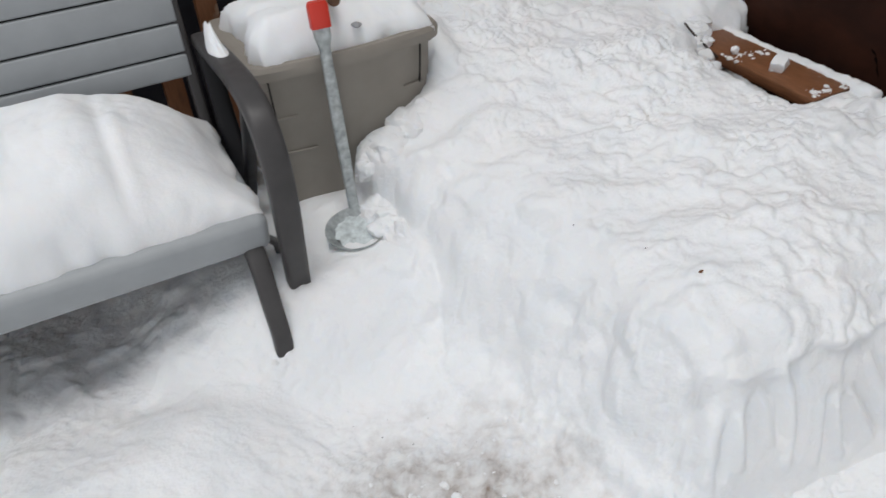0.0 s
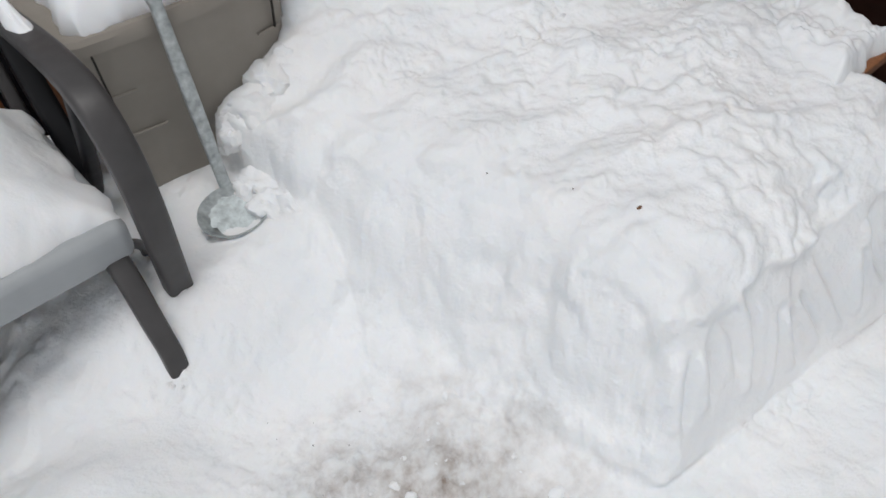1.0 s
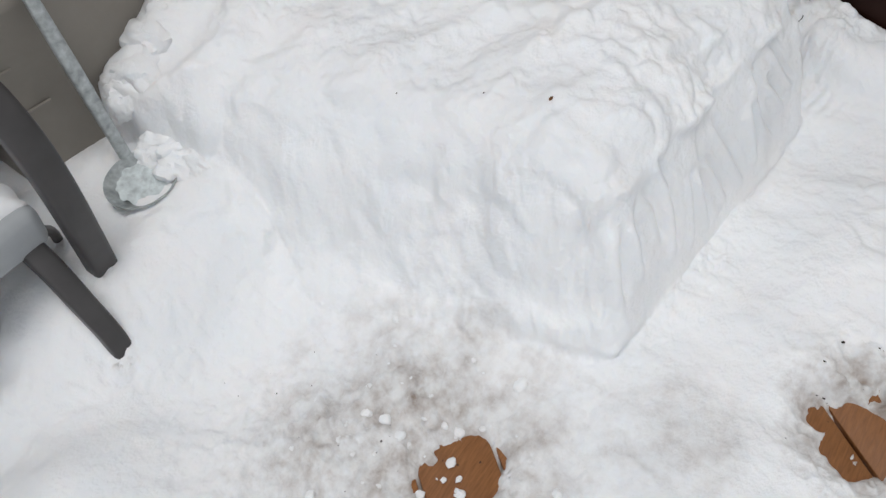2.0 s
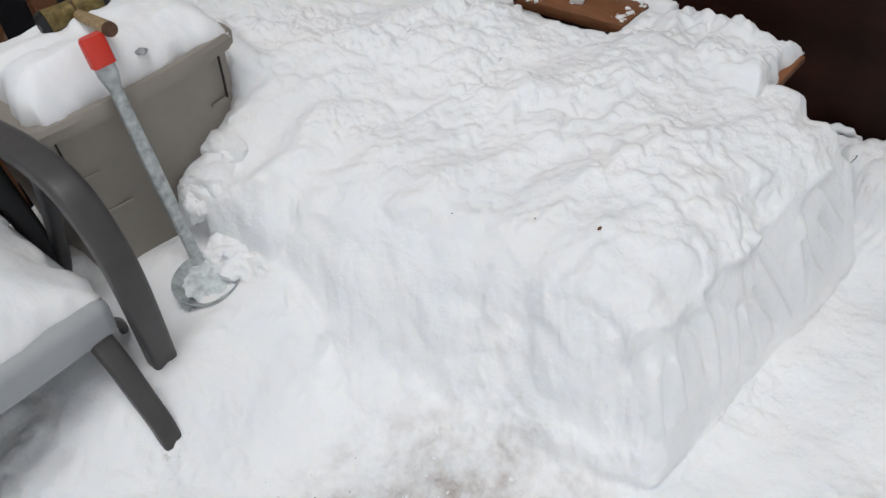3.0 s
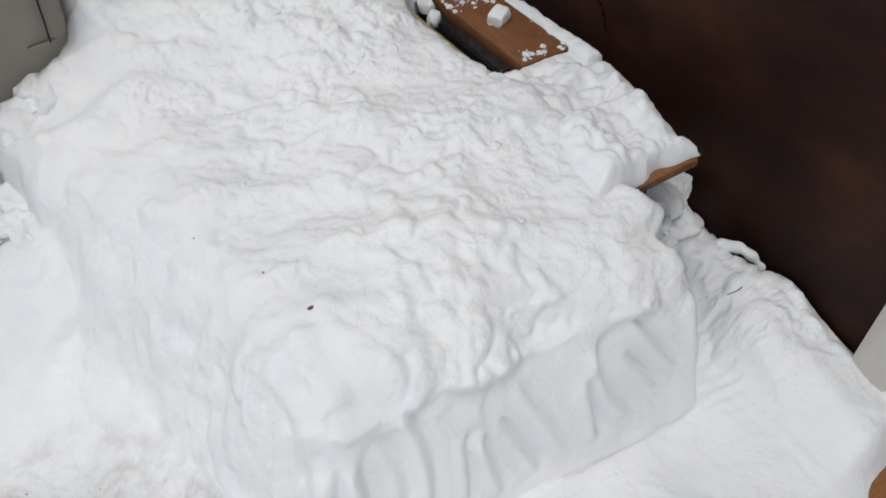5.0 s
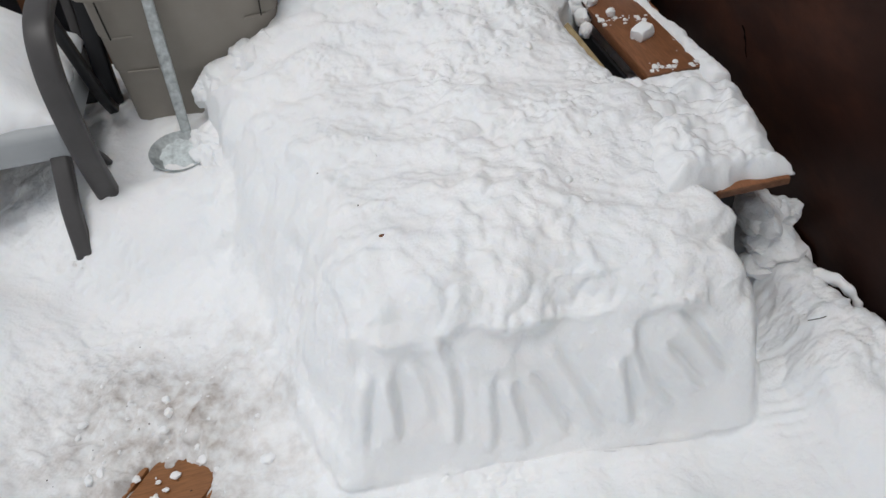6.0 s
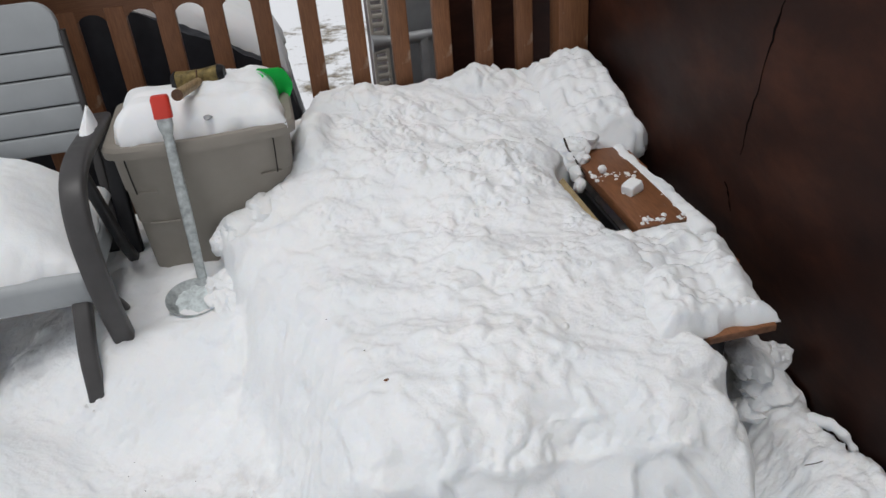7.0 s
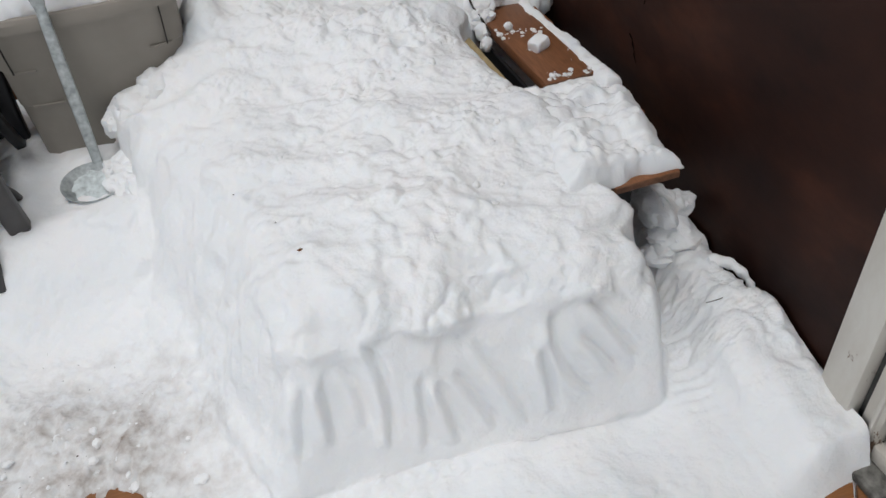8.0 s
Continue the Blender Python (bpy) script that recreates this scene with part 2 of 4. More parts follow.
def fbm(x, y, z=0.0, scale=1.0, octaves=4, gain=0.5, seed=0):
    v, a = 0.0, 1.0
    for k in range(octaves):
        v = v + a * value_noise(x, y, z, scale * 2 ** k, seed + k)
        a *= gain
    return v


def billow(x, y, z=0.0, scale=1.0, octaves=3, seed=0):
    v, a = 0.0, 1.0
    for k in range(octaves):
        v = v + a * (np.abs(value_noise(x, y, z, scale * 2 ** k, seed + k)) * 2 - 0.75)
        a *= 0.5
    return v


def step(a, b, t):
    t = np.clip((t - a) / (b - a), 0, 1)
    return t * t * (3 - 2 * t)


def smin(a, b, k):
    h = np.clip(0.5 + 0.5 * (b - a) / k, 0, 1)
    return b + (a - b) * h - k * h * (1 - h)


def smax(a, b, k):
    return -smin(-a, -b, k)


def bell(x, y, cx, cy, rx, ry):
    return np.exp(-(((x - cx) / rx) ** 2 + ((y - cy) / ry) ** 2))


# ---- house wall, deck, yard ----
DECK_Z = -0.085
deck = tagged(new("floor"), "brown stained timber deck under trodden snow", "deck", kind="structure")
# added black slab, painted shade seen through the slits between boards
slab = part("under_deck_shade", box(-2.6, 2.045, -1.598, 2.24, DECK_Z - 0.12, DECK_Z - 0.03, 0), BLACK, deck, "black slab standing in for the shade below the deck boards")
for k in range(-18, 21):
    m = Matrix.Translation((0.45, 0.82, 0)) @ Matrix.Rotation(radians(52), 4, "Z") @ Matrix.Translation((0, 0.003 + 0.146 * k, 0))
    bm = box(-4.5, 4.5, 0, 0.14, DECK_Z - 0.028, DECK_Z, 0.004, 2, m)
    for co, no in (((-2.6, 0, 0), (-1, 0, 0)), ((2.046, 0, 0), (1, 0, 0)), ((0, -1.598, 0), (0, -1, 0)), ((0, 2.24, 0), (0, 1, 0))):
        cut = bmesh.ops.bisect_plane(bm, geom=bm.verts[:] + bm.edges[:] + bm.faces[:], plane_co=co, plane_no=no, clear_outer=True)
        edges = [g for g in cut["geom_cut"] if isinstance(g, bmesh.types.BMEdge)]
        if edges:
            bmesh.ops.holes_fill(bm, edges=edges)
    if len(bm.faces):
        part("plank", bm, DECK, deck)
    else:
        bm.free()

yard_bm = bmesh.new()
bmesh.ops.create_grid(yard_bm, x_segments=90, y_segments=90, size=60)
for v in yard_bm.verts:
    v.co.x, v.co.y = math.copysign(abs(v.co.x / 60) ** 2.2 * 900, v.co.x), math.copysign(abs(v.co.y / 60) ** 2.2 * 900, v.co.y)
    v.co.z = -0.75 + 0.05 * noise.noise(v.co * 1.3) + (0.8 * max(0, v.co.length - 25) / 60)
ground = tagged(link("ground", yard_bm, YARD), "snowy yard with patches of bare gravel and dead grass", "ground", kind="structure")

WALL_X = 2.05
east = tagged(new("wall_east"), "dark brown painted panel wall with cracks, its unseen top heightened to block sky", "wall", kind="structure")
# panels run on unseen to 5.2 m, added height that keeps eastern sky off
main_panel = part("panel", box(WALL_X, WALL_X + 0.12, 0.372, 2.32, -0.3, 5.2, 0.002), PANEL, east)
part("panel", box(WALL_X, WALL_X + 0.12, -1.6, -0.66, -0.3, 5.2, 0.002), PANEL, east)
part("panel", box(WALL_X, WALL_X + 0.12, -0.66, 0.372, 2.12, 5.2, 0.002), PANEL, east)


def crack(points, width):
    pts = spline([(WALL_X - 0.0005, y, z) for y, z in points], 10)
    pts = [p + Vector((0, 0.012 * noise.noise(p * 22) + 0.006 * noise.noise(p * 60), 0)) for p in pts]
    return sweep(pts, lambda u: 0.0008 + width * (0.6 + 0.5 * math.sin(u * 17)) * math.sin(math.pi * min(1, 0.1 + 0.9 * u)) * 0.5, 0.0010, side=(0, 1, 0), power=2, ring=6)


# real splits drawn as strips on the face, their inner shadow painted near black
part("crack", crack([(1.055, 0.97), (1.08, 0.871), (1.101, 0.796), (1.136, 0.633), (1.162, 0.49)], 0.006), CRACK, main_panel, "split in the panel")
part("crack", crack([(1.211, 0.396), (1.19, 0.372), (1.168, 0.335)], 0.006), CRACK, main_panel, "split in the panel")

door = thing("door_1", "white framed glazed door with a weathered sill", "door", kind="structure", at=(WALL_X, 0.37, DECK_Z))


def at_door(bm):
    bmesh.ops.translate(bm, vec=(-WALL_X, -0.37, -DECK_Z), verts=bm.verts)
    return bm


part("door_frame", at_door(box(WALL_X - 0.022, WALL_X + 0.13, 0.290, 0.369, DECK_Z, 2.1, 0.004)), WHITE, door, "off-white painted jamb")
part("door_frame", at_door(box(WALL_X - 0.022, WALL_X + 0.13, -0.66, -0.58, DECK_Z, 2.1, 0.004)), WHITE, door)
part("door_frame", at_door(box(WALL_X - 0.02, WALL_X + 0.13, -0.58, 0.290, 2.03, 2.1, 0.004)), WHITE, door)
part("seal", at_door(box(WALL_X + 0.012, WALL_X + 0.1, 0.274, 0.290, DECK_Z, 2.03, 0.002)), RUBBER, door, "worn grey seal strip")
part("stile", at_door(box(WALL_X + 0.0, WALL_X + 0.05, 0.228, 0.274, DECK_Z + 0.02, 2.03, 0.005)), WHITE, door, "white stile with a raised bead")
part("stile", at_door(box(WALL_X - 0.006, WALL_X + 0.01, 0.240, 0.250, DECK_Z + 0.02, 2.03, 0.003)), WHITE, door)
part("stile", at_door(box(WALL_X + 0.0, WALL_X + 0.05, -0.58, -0.53, DECK_Z + 0.02, 2.03, 0.005)), WHITE, door)
part("rail", at_door(box(WALL_X + 0.0, WALL_X + 0.05, -0.53, 0.228, DECK_Z + 0.02, DECK_Z + 0.06, 0.004)), WHITE, door)
part("rail", at_door(box(WALL_X + 0.0, WALL_X + 0.05, -0.53, 0.228, 1.96, 2.03, 0.004)), WHITE, door)
part("pane", at_door(box(WALL_X + 0.02, WALL_X + 0.028, -0.53, 0.228, DECK_Z + 0.06, 1.96, 0)), GLASS, door, "clear glass pane")
part("sill", at_door(box(WALL_X - 0.05, WALL_X + 0.1, -0.58, 0.226, DECK_Z + 0.001, DECK_Z + 0.02, 0.004)), THRESHOLD, door, "dirty grey metal threshold")
part("backing", at_door(box(WALL_X + 0.11, WALL_X + 0.125, -0.58, 0.288, DECK_Z, 2.03, 0)), SIDING, door, "pale curtain behind the glass")

# ---- snow on the deck and the shovelled heap ----
# strokes of the shovel across the cut face: x and height at the top, the middle and the foot of each
STROKES = [
    (1.008, 0.192, 0.983, 0.119, 0.960, 0.050), (1.050, 0.187, 1.036, 0.120, 1.021, 0.040),
    (1.084, 0.183, 1.089, 0.125, 1.086, 0.054), (1.131, 0.210, 1.152, 0.153, 1.153, 0.081),
    (1.183, 0.245, 1.200, 0.159, 1.193, 0.025), (1.268, 0.156, 1.264, 0.084, 1.259, -0.005),
    (1.299, 0.139, 1.310, 0.064, 1.327, -0.013), (1.331, 0.147, 1.372, 0.072, 1.402, -0.004),
    (1.385, 0.193, 1.422, 0.104, 1.464, -0.000), (1.505, 0.159, 1.511, 0.096, 1.525, 0.009),
    (1.531, 0.208, 1.544, 0.119, 1.598, 0.023), (1.586, 0.163, 1.623, 0.113, 1.660, 0.056),
    (1.617, 0.224, 1.658, 0.155, 1.702, 0.083),
]
# scooped sets of strokes: x from, x to, height of the upper edge at both ends
SCOOPS = [(0.965, 1.075, 0.215, 0.22), (1.075, 1.285, 0.215, 0.235), (1.295, 1.515, 0.225, 0.245), (1.52, 1.74, 0.235, 0.215)]


def worley(x, y, scale, seed=0):
    """Distance to the nearest of scattered points, in cells."""
    px, py = x * scale + 13.7 * seed, y * scale + 7.9 * seed
    ix, iy = np.floor(px).astype(np.int64), np.floor(py).astype(np.int64)
    best = np.full(np.shape(px), 9.0)
    for a in (-1, 0, 1):
        for c in (-1, 0, 1):
            cell = np.stack([ix + a, iy + c, np.full_like(ix, seed)], -1)
            qx, qy = ix + a + lattice(cell), iy + c + lattice(cell + np.array((57, 13, 5)))
            best = np.minimum(best, (px - qx) ** 2 + (py - qy) ** 2)
    return np.sqrt(best)


def snow_height(x, y):
    wob = 0.028 * fbm(x, y, 0.3, 3.4, 3, seed=3)
    g = -0.048 + 0.016 * fbm(x, y, 0, 3.2, 3, seed=11)
    g = g + 0.205 * step(1.13, 1.43, y + 0.35 * np.clip(x - 0.55, -0.3, 0.06)) * step(0.05, 0.5, x) + 0.012 * step(1.43, 1.6, y) * step(0.3, 0.6, x) + 0.03 * step(0.5, 0.2, x)
    g = g + 0.07 * bell(x, y, 0.05, 1.14, 0.3, 0.16) + 0.05 * bell(x, y, -0.35, 1.0, 0.4, 0.3)
    g = g + 0.03 * bell(x, y, 0.30, 1.18, 0.12, 0.12) + 0.03 * bell(x, y, 1.4, 0.25, 0.3, 0.14)
    g = g - 0.020 * bell(x, y, 0.60, 0.72, 0.22, 0.2) - 0.02 * bell(x, y, 0.45, 0.6, 0.2, 0.25)
    bare = 1.7 * fbm(x, y, 0, 14, 4, 0.6, seed=33)
    g = g - (0.075 + 0.04 * bare) * bell(x, y, 0.60, 0.675, 0.105, 0.075) - (0.085 + 0.05 * bare) * bell(x, y, 1.07, 0.12, 0.14, 0.095)
    g = g - 0.06 * bell(x, y, 1.97, 0.16, 0.12, 0.075)
    # heap
    front = 0.566 - 0.10 * (x - 0.95)
    d = y - front + 0.25 * wob + 0.006 * fbm(x, y, 0.1, 11, 2, seed=2)
    f = np.interp(d, [-0.05, 0.0, 0.012, 0.026, 0.05, 0.078, 0.12, 0.2, 0.35, 0.5, 0.9, 1.4], [-0.22, -0.05, 0.0, 0.07, 0.165, 0.235, 0.29, 0.325, 0.348, 0.362, 0.40, 0.43])
    edge = np.interp(y, [0.5, 0.57, 0.67, 0.83, 1.0, 1.2, 1.4, 1.6], [0.985, 0.955, 0.91, 0.86, 0.822, 0.752, 0.705, 0.735])
    wob2 = 0.022 * fbm(x, y, 0.7, 13, 2, seed=4) * step(1.35, 1.5, y)
    e = (x - edge + 0.8 * wob + wob2 - 0.018 * step(1.42, 1.5, y)) * (0.92 + 0.08 * step(0.8, 1.0, y)) * (1 + 2.0 * step(1.38, 1.6, y))
    lf = np.interp(e, [-0.05, 0.0, 0.014, 0.04, 0.075, 0.11, 0.15, 0.205, 0.3, 0.5, 0.9], [-0.22, -0.05, -0.012, 0.02, 0.12, 0.215, 0.285, 0.332, 0.365, 0.395, 0.47])
    gentle = np.interp(e, [-0.05, 0.0, 0.02, 0.05, 0.09, 0.13, 0.175, 0.235, 0.33, 0.5, 0.9], [-0.16, -0.05, -0.025, 0.015, 0.10, 0.195, 0.275, 0.332, 0.366, 0.395, 0.47])
    lf = lf + (gentle - lf) * step(0.72, 1.0, y)
    lf = lf + 0.12 * step(1.22, 1.5, y) * step(0.2, 0.0, e)
    lf = lf - np.maximum(0, lf - 0.275 - 0.33 * np.clip(x - 0.8, -0.2, 0.6)) * step(1.42, 1.56, y) * step(1.2, 1.05, x)
    right = 1.745 + 0.6 * np.clip(y - 0.47, -0.1, 0.13) - 0.068 * step(0.66, 0.75, y) + 0.34 * step(1.46, 1.80, y) - 0.03 * step(1.15, 1.22, y) * step(1.55, 1.45, y)
    r = (right - x + 0.35 * wob) * (1 + 5 * step(0.66, 0.745, y) * step(1.62, 1.46, y))
    rt = np.interp(r, [-0.06, 0.0, 0.02, 0.05, 0.1, 0.2, 0.4, 0.8], [-0.2, -0.03, 0.10, 0.205, 0.285, 0.35, 0.40, 0.47])
    heap = smin(smin(f, lf, 0.11), rt, 0.06) + 0.013
    heap = heap + 0.07 * bell(x, y, 1.93, 2.0, 0.18, 0.2) + 0.04 * bell(x, y, 1.6, 2.05, 0.3, 0.12) + 0.09 * bell(x, y, 1.07, 1.80, 0.07, 0.16) + 0.06 * bell(x, y, 1.2, 2.07, 0.14, 0.12)
    # strip along the wall
    s = -0.055 + (0.075 * step(0.15, 0.27, y) + 0.06 * step(0.28, 0.62, y)) * step(1.83, 1.95, x + 0.25 * wob) + 0.10 * bell(x, y, 1.955, 0.86, 0.042, 0.06)
    s = s - 0.3 * step(1.84, 1.74, x) - 0.11 * step(1.985, 2.02, x) * step(0.57, 0.63, y) * step(0.80, 0.72, y)
    s = s - 0.14 * step(0.25, 0.16, y) - 0.10 * step(0.98, 1.12, y) - 0.015 * step(2.0, 2.05, x) * step(0.5, 0.75, y)
    z = smax(smax(g, heap, 0.02 + 0.05 * step(0.62, 0.85, y)), s, 0.03)
    return z, heap - np.maximum(g, s), d, e


def clumps(x, y, scale, radius, seed, warp=0.25):
    """Separate rounded lumps, from 0 to 1, with flat snow between them."""
    u = x + warp / scale * fbm(x, y, 0, 1.6 * scale, 2, seed=seed + 1)
    v = y + warp / scale * fbm(x, y, 0, 1.6 * scale, 2, seed=seed + 2)
    return np.clip(1 - (worley(u, v, scale, seed) / radius) ** 2, 0, 1) ** 1.5


def build_snow():
    xs = np.concatenate([np.arange(-2.5, -0.3, 0.03), np.arange(-0.3, 0.9, 0.0068), np.arange(0.9, 1.85, 0.0042), np.arange(1.85, 2.047, 0.006)])
    ys = np.concatenate([np.arange(-1.58, 0.0, 0.03), np.arange(0.0, 0.46, 0.0075), np.arange(0.46, 0.67, 0.0022), np.arange(0.67, 1.3, 0.0055), np.arange(1.3, 2.105, 0.007)])
    X, Y = np.meshgrid(xs, ys)
    Z, over, d, e = snow_height(X, Y)
    P = np.stack([X, Y, Z], -1)
    du, dv = np.gradient(P, axis=1), np.gradient(P, axis=0)
    N = np.cross(du, dv)
    N /= np.linalg.norm(N, axis=-1, keepdims=True)
    onheap = step(-0.01, 0.03, over)
    top = np.interp(X, [0.95, 1.05, 1.09, 1.25, 1.3, 1.5, 1.62, 1.76], [0.235, 0.235, 0.225, 0.245, 0.23, 0.255, 0.235, 0.13])
    edge_wob = 0.012 * fbm(X, Y, 0, 14, 3, seed=57)
    cut = onheap * step(0.10, 0.075, d) * step(top + 0.014, top - 0.006, Z + edge_wob) * step(0.04, 0.10, e)
    flank = onheap * step(0.19, 0.12, e) * (1 - cut) * step(1.45, 1.3, Y)
    coarse = np.clip(step(1.12, 1.55, X + 0.30 * (Y - 1.0)) + 0.55 * step(1.5, 1.9, Y), 0, 1) * onheap * (1 - cut)
    body = onheap * (1 - cut) * (1 - 0.75 * flank)
    # broad swells and slumped lumps
    disp = body * (0.024 * fbm(X, Y, Z, 4.5, 2, seed=5) + 0.013 * fbm(X * 0.8 + 0.4 * Y, Y * 1.1, Z, 9, 4, 0.5, seed=6))
    patchy = step(-0.35, 0.45, fbm(X, Y, 0, 5.5, 3, seed=15))
    rare = step(0.0, 0.6, fbm(X, Y, 0, 8, 2, seed=16))
    big, mid = clumps(X, Y, 13, 0.7, 3, 0.5), clumps(X, Y, 29, 0.7, 5, 0.6)
    small, tiny = clumps(X, Y, 55, 0.66, 7, 0.6), clumps(X, Y, 95, 0.6, 9, 0.6)
    disp += coarse * (0.022 * big * patchy + 0.009 * mid * rare + 0.0020 * small * rare + 0.0006 * tiny + 0.0055 * fbm(X, Y, Z, 15, 4, 0.5, seed=17))
    soft = body * (1 - coarse)
    disp += soft * (0.012 * big * step(-0.2, 0.4, fbm(X, Y, 0, 4, 2, seed=18)) + 0.006 * mid * rare + 0.0012 * small * rare + 0.0055 * fbm(X, Y, Z, 17, 4, 0.5, seed=19))
    # shallow sweeps and slumps left by the back of the shovel
    sweep_u = Y * 0.85 - X * 0.5 + 0.05 * fbm(X, Y, 0, 5, 2, seed=71)
    crest = np.clip(value_noise(sweep_u, X * 0.22, 0.0, 13, 72), -0.2, 1) ** 2 * step(-0.2, 0.4, fbm(X, Y, 0, 4.5, 2, seed=73))
    disp += 0.012 * body * (1 - 0.5 * coarse) * crest
    loose = (1 - onheap)
    slab = np.clip(clumps(X, Y, 9, 0.66, 11, 0.5), 0, 0.55)
    disp += loose * (0.015 * fbm(X, Y, Z, 6, 3, 0.45, seed=24) + 0.020 * slab * step(-0.2, 0.4, fbm(X, Y, 0, 3, 2, seed=25)) + 0.005 * mid * step(0.0, 0.5, fbm(X, Y, 0, 4, 2, seed=26)) + 0.0022 * fbm(X, Y, Z, 30, 3, seed=28))
    disp += loose * step(1.8, 1.88, X) * step(0.3, 0.5, Y) * (0.008 * big + 0.003 * mid + 0.002 * small + 0.004 * fbm(X, Y, 0, 12, 3, seed=46))
    dry = np.clip(1 - bell(X, Y, 0.60, 0.675, 0.15, 0.11) - bell(X, Y, 1.04, 0.10, 0.15, 0.12) - bell(X, Y, 1.97, 0.16, 0.15, 0.10), 0, 1)
    disp = np.where(loose > 0.5, disp * dry, disp)
    tread = bell(X, Y, 1.83, 0.47, 0.045, 0.06) * loose
    disp = disp * (1 - 0.8 * np.clip(1.4 * tread, 0, 1)) + 0.0035 * tread * np.sin((Y + 0.25 * X) * 230 + 1.5 * fbm(X, Y, 0, 12, 2, seed=47))
    steep = np.clip(N[..., 2] * 1.7, 0.3, 1)
    disp *= steep
    near_dirt = loose * bell(X, Y, 0.57, 0.84, 0.26, 0.30)
    disp += near_dirt * (0.25 + 0.75 * dry) * (0.010 * mid + 0.008 * small * step(-0.4, 0.3, fbm(X, Y, 0, 12, 2, seed=29)) + 0.003 * tiny + 0.008 * fbm(X, Y, 0, 34, 3, seed=27))
    # flutes down the flank
    along = Y - 0.45 * X + 0.012 * fbm(X, Y, Z, 9, 2, seed=51)
    flute = np.abs(value_noise(along, np.full_like(along, 0.4), 0.0, 17, 51)) - 0.35
    disp += flank * (0.005 * flute + 0.016 * fbm(X, Y, Z * 0.5, 7, 3, seed=52) + 0.006 * fbm(X, Y, Z, 24, 3, seed=53) + 0.007 * big * patchy + 0.004 * mid * rare) * (0.4 + 0.6 * step(1.4, 1.1, Y))
    # scooped sets on the cut face, deepest at their upper left edge
    for x0, x1, z0, z1 in SCOOPS:
        u = (X - x0 + 0.25 * (0.22 - Z) * (x0 < 1.0) - 0.10 * (0.22 - Z)) / (x1 - x0)
        roof = z0 + (z1 - z0) * u - 0.03 * np.clip(1 - u / 0.2, 0, 1) ** 2 + 0.004 * fbm(X, Y, 0, 20, 2, seed=61)
        inside = step(-0.05, 0.09, u) * step(1.0, 0.8, u) * step(roof + 0.014, roof - 0.016, Z) * step(0.03, 0.09, Z)
        disp -= 0.55 * onheap * step(0.14, 0.11, d) * inside * (0.016 - 0.013 * np.clip(u, 0, 1)) * (0.45 + 0.55 * step(0.05, 0.2, Z))
    for i, (xt, zt, xm, zm, xb, zb) in enumerate(STROKES):
        line = np.interp(Z, [zb, (zb + zm) / 2, zm, (zm + zt) / 2, zt], [xb, (xb + xm) / 2 + 0.12 * (2 * xm - xt - xb), xm, (xm + xt) / 2 + 0.12 * (2 * xm - xt - xb), xt])
        q = X - line - 0.002 * fbm(X, Y, Z, 30, 1, seed=62)
        reach = step(zb - 0.012, zb + 0.02, Z) * step(zt + 0.012, zt - 0.02, Z)
        deep = (0.8, 1.0, 0.9, 0.7, 1.0)[i % 5]
        shape = -1.0 * np.exp(-((q - 0.003) / 0.0095) ** 2) + 0.9 * np.exp(-((q + 0.019) / 0.0135) ** 2)
        disp += onheap * step(0.14, 0.11, d) * reach * deep * 0.0115 * shape
    disp += cut * 0.0012 * fbm(X, Y, Z, 30, 2, seed=58)
    # the snow curls over a little above the cut
    disp += 0.007 * onheap * step(0.95, 1.02, X) * step(1.74, 1.6, X) * np.exp(-((Z + edge_wob - top - 0.012) / 0.012) ** 2) * step(0.14, 0.11, d) * step(-0.5, 0.3, fbm(X, Y, 0, 9, 2, seed=59))
    # a low ridge left by the shovel at the foot
    disp += 0.005 * np.exp(-((d + 0.014) / 0.014) ** 2) * step(0.95, 1.05, X) * step(1.78, 1.7, X) - 0.003 * np.exp(-((d + 0.04) / 0.014) ** 2) * step(0.95, 1.05, X) * step(1.78, 1.7, X)
    disp *= step(2.05, 2.02, X) * 0.7 + 0.3
    P = P + N * disp[..., None]
    bare = np.maximum(bell(X, Y, 0.60, 0.685, 0.15, 0.105), np.maximum(bell(X, Y, 1.06, 0.12, 0.19, 0.13), bell(X, Y, 1.97, 0.16, 0.14, 0.09)))
    P[..., 2] = np.maximum(P[..., 2], -0.074 - 0.1 * step(0.3, 0.5, bare) + 0.003 * fbm(X, Y, 0, 25, 2, seed=61))
    P[..., 0] -= 0.03 * onheap * bell(X, Y, 0.86, 1.60, 0.07, 0.09) * step(0.15, 0.3, Z)
    P[..., 0] = np.minimum(P[..., 0], 2.048)
    h, w = X.shape
    idx = np.arange(h * w).reshape(h, w)
    quads = np.stack([idx[:-1, :-1], idx[:-1, 1:], idx[1:, 1:], idx[1:, :-1]], -1).reshape(-1, 4)
    owner = over > 0.004
    grown = owner & (np.abs(X - 1.3) < 0.1) & (np.abs(Y - 1.0) < 0.1)
    for k in range(1200):
        wide = grown.copy()
        wide[1:] |= grown[:-1]
        wide[:-1] |= grown[1:]
        wide[:, 1:] |= grown[:, :-1]
        wide[:, :-1] |= grown[:, 1:]
        wide &= owner
        if (wide == grown).all():
            break
        grown = wide
    owner = grown
    q_heap = (owner[:-1, :-1] & owner[1:, 1:] & owner[1:, :-1] & owner[:-1, 1:]).reshape(-1)
    du, dv = np.gradient(P, axis=1), np.gradient(P, axis=0)
    N = np.cross(du, dv)
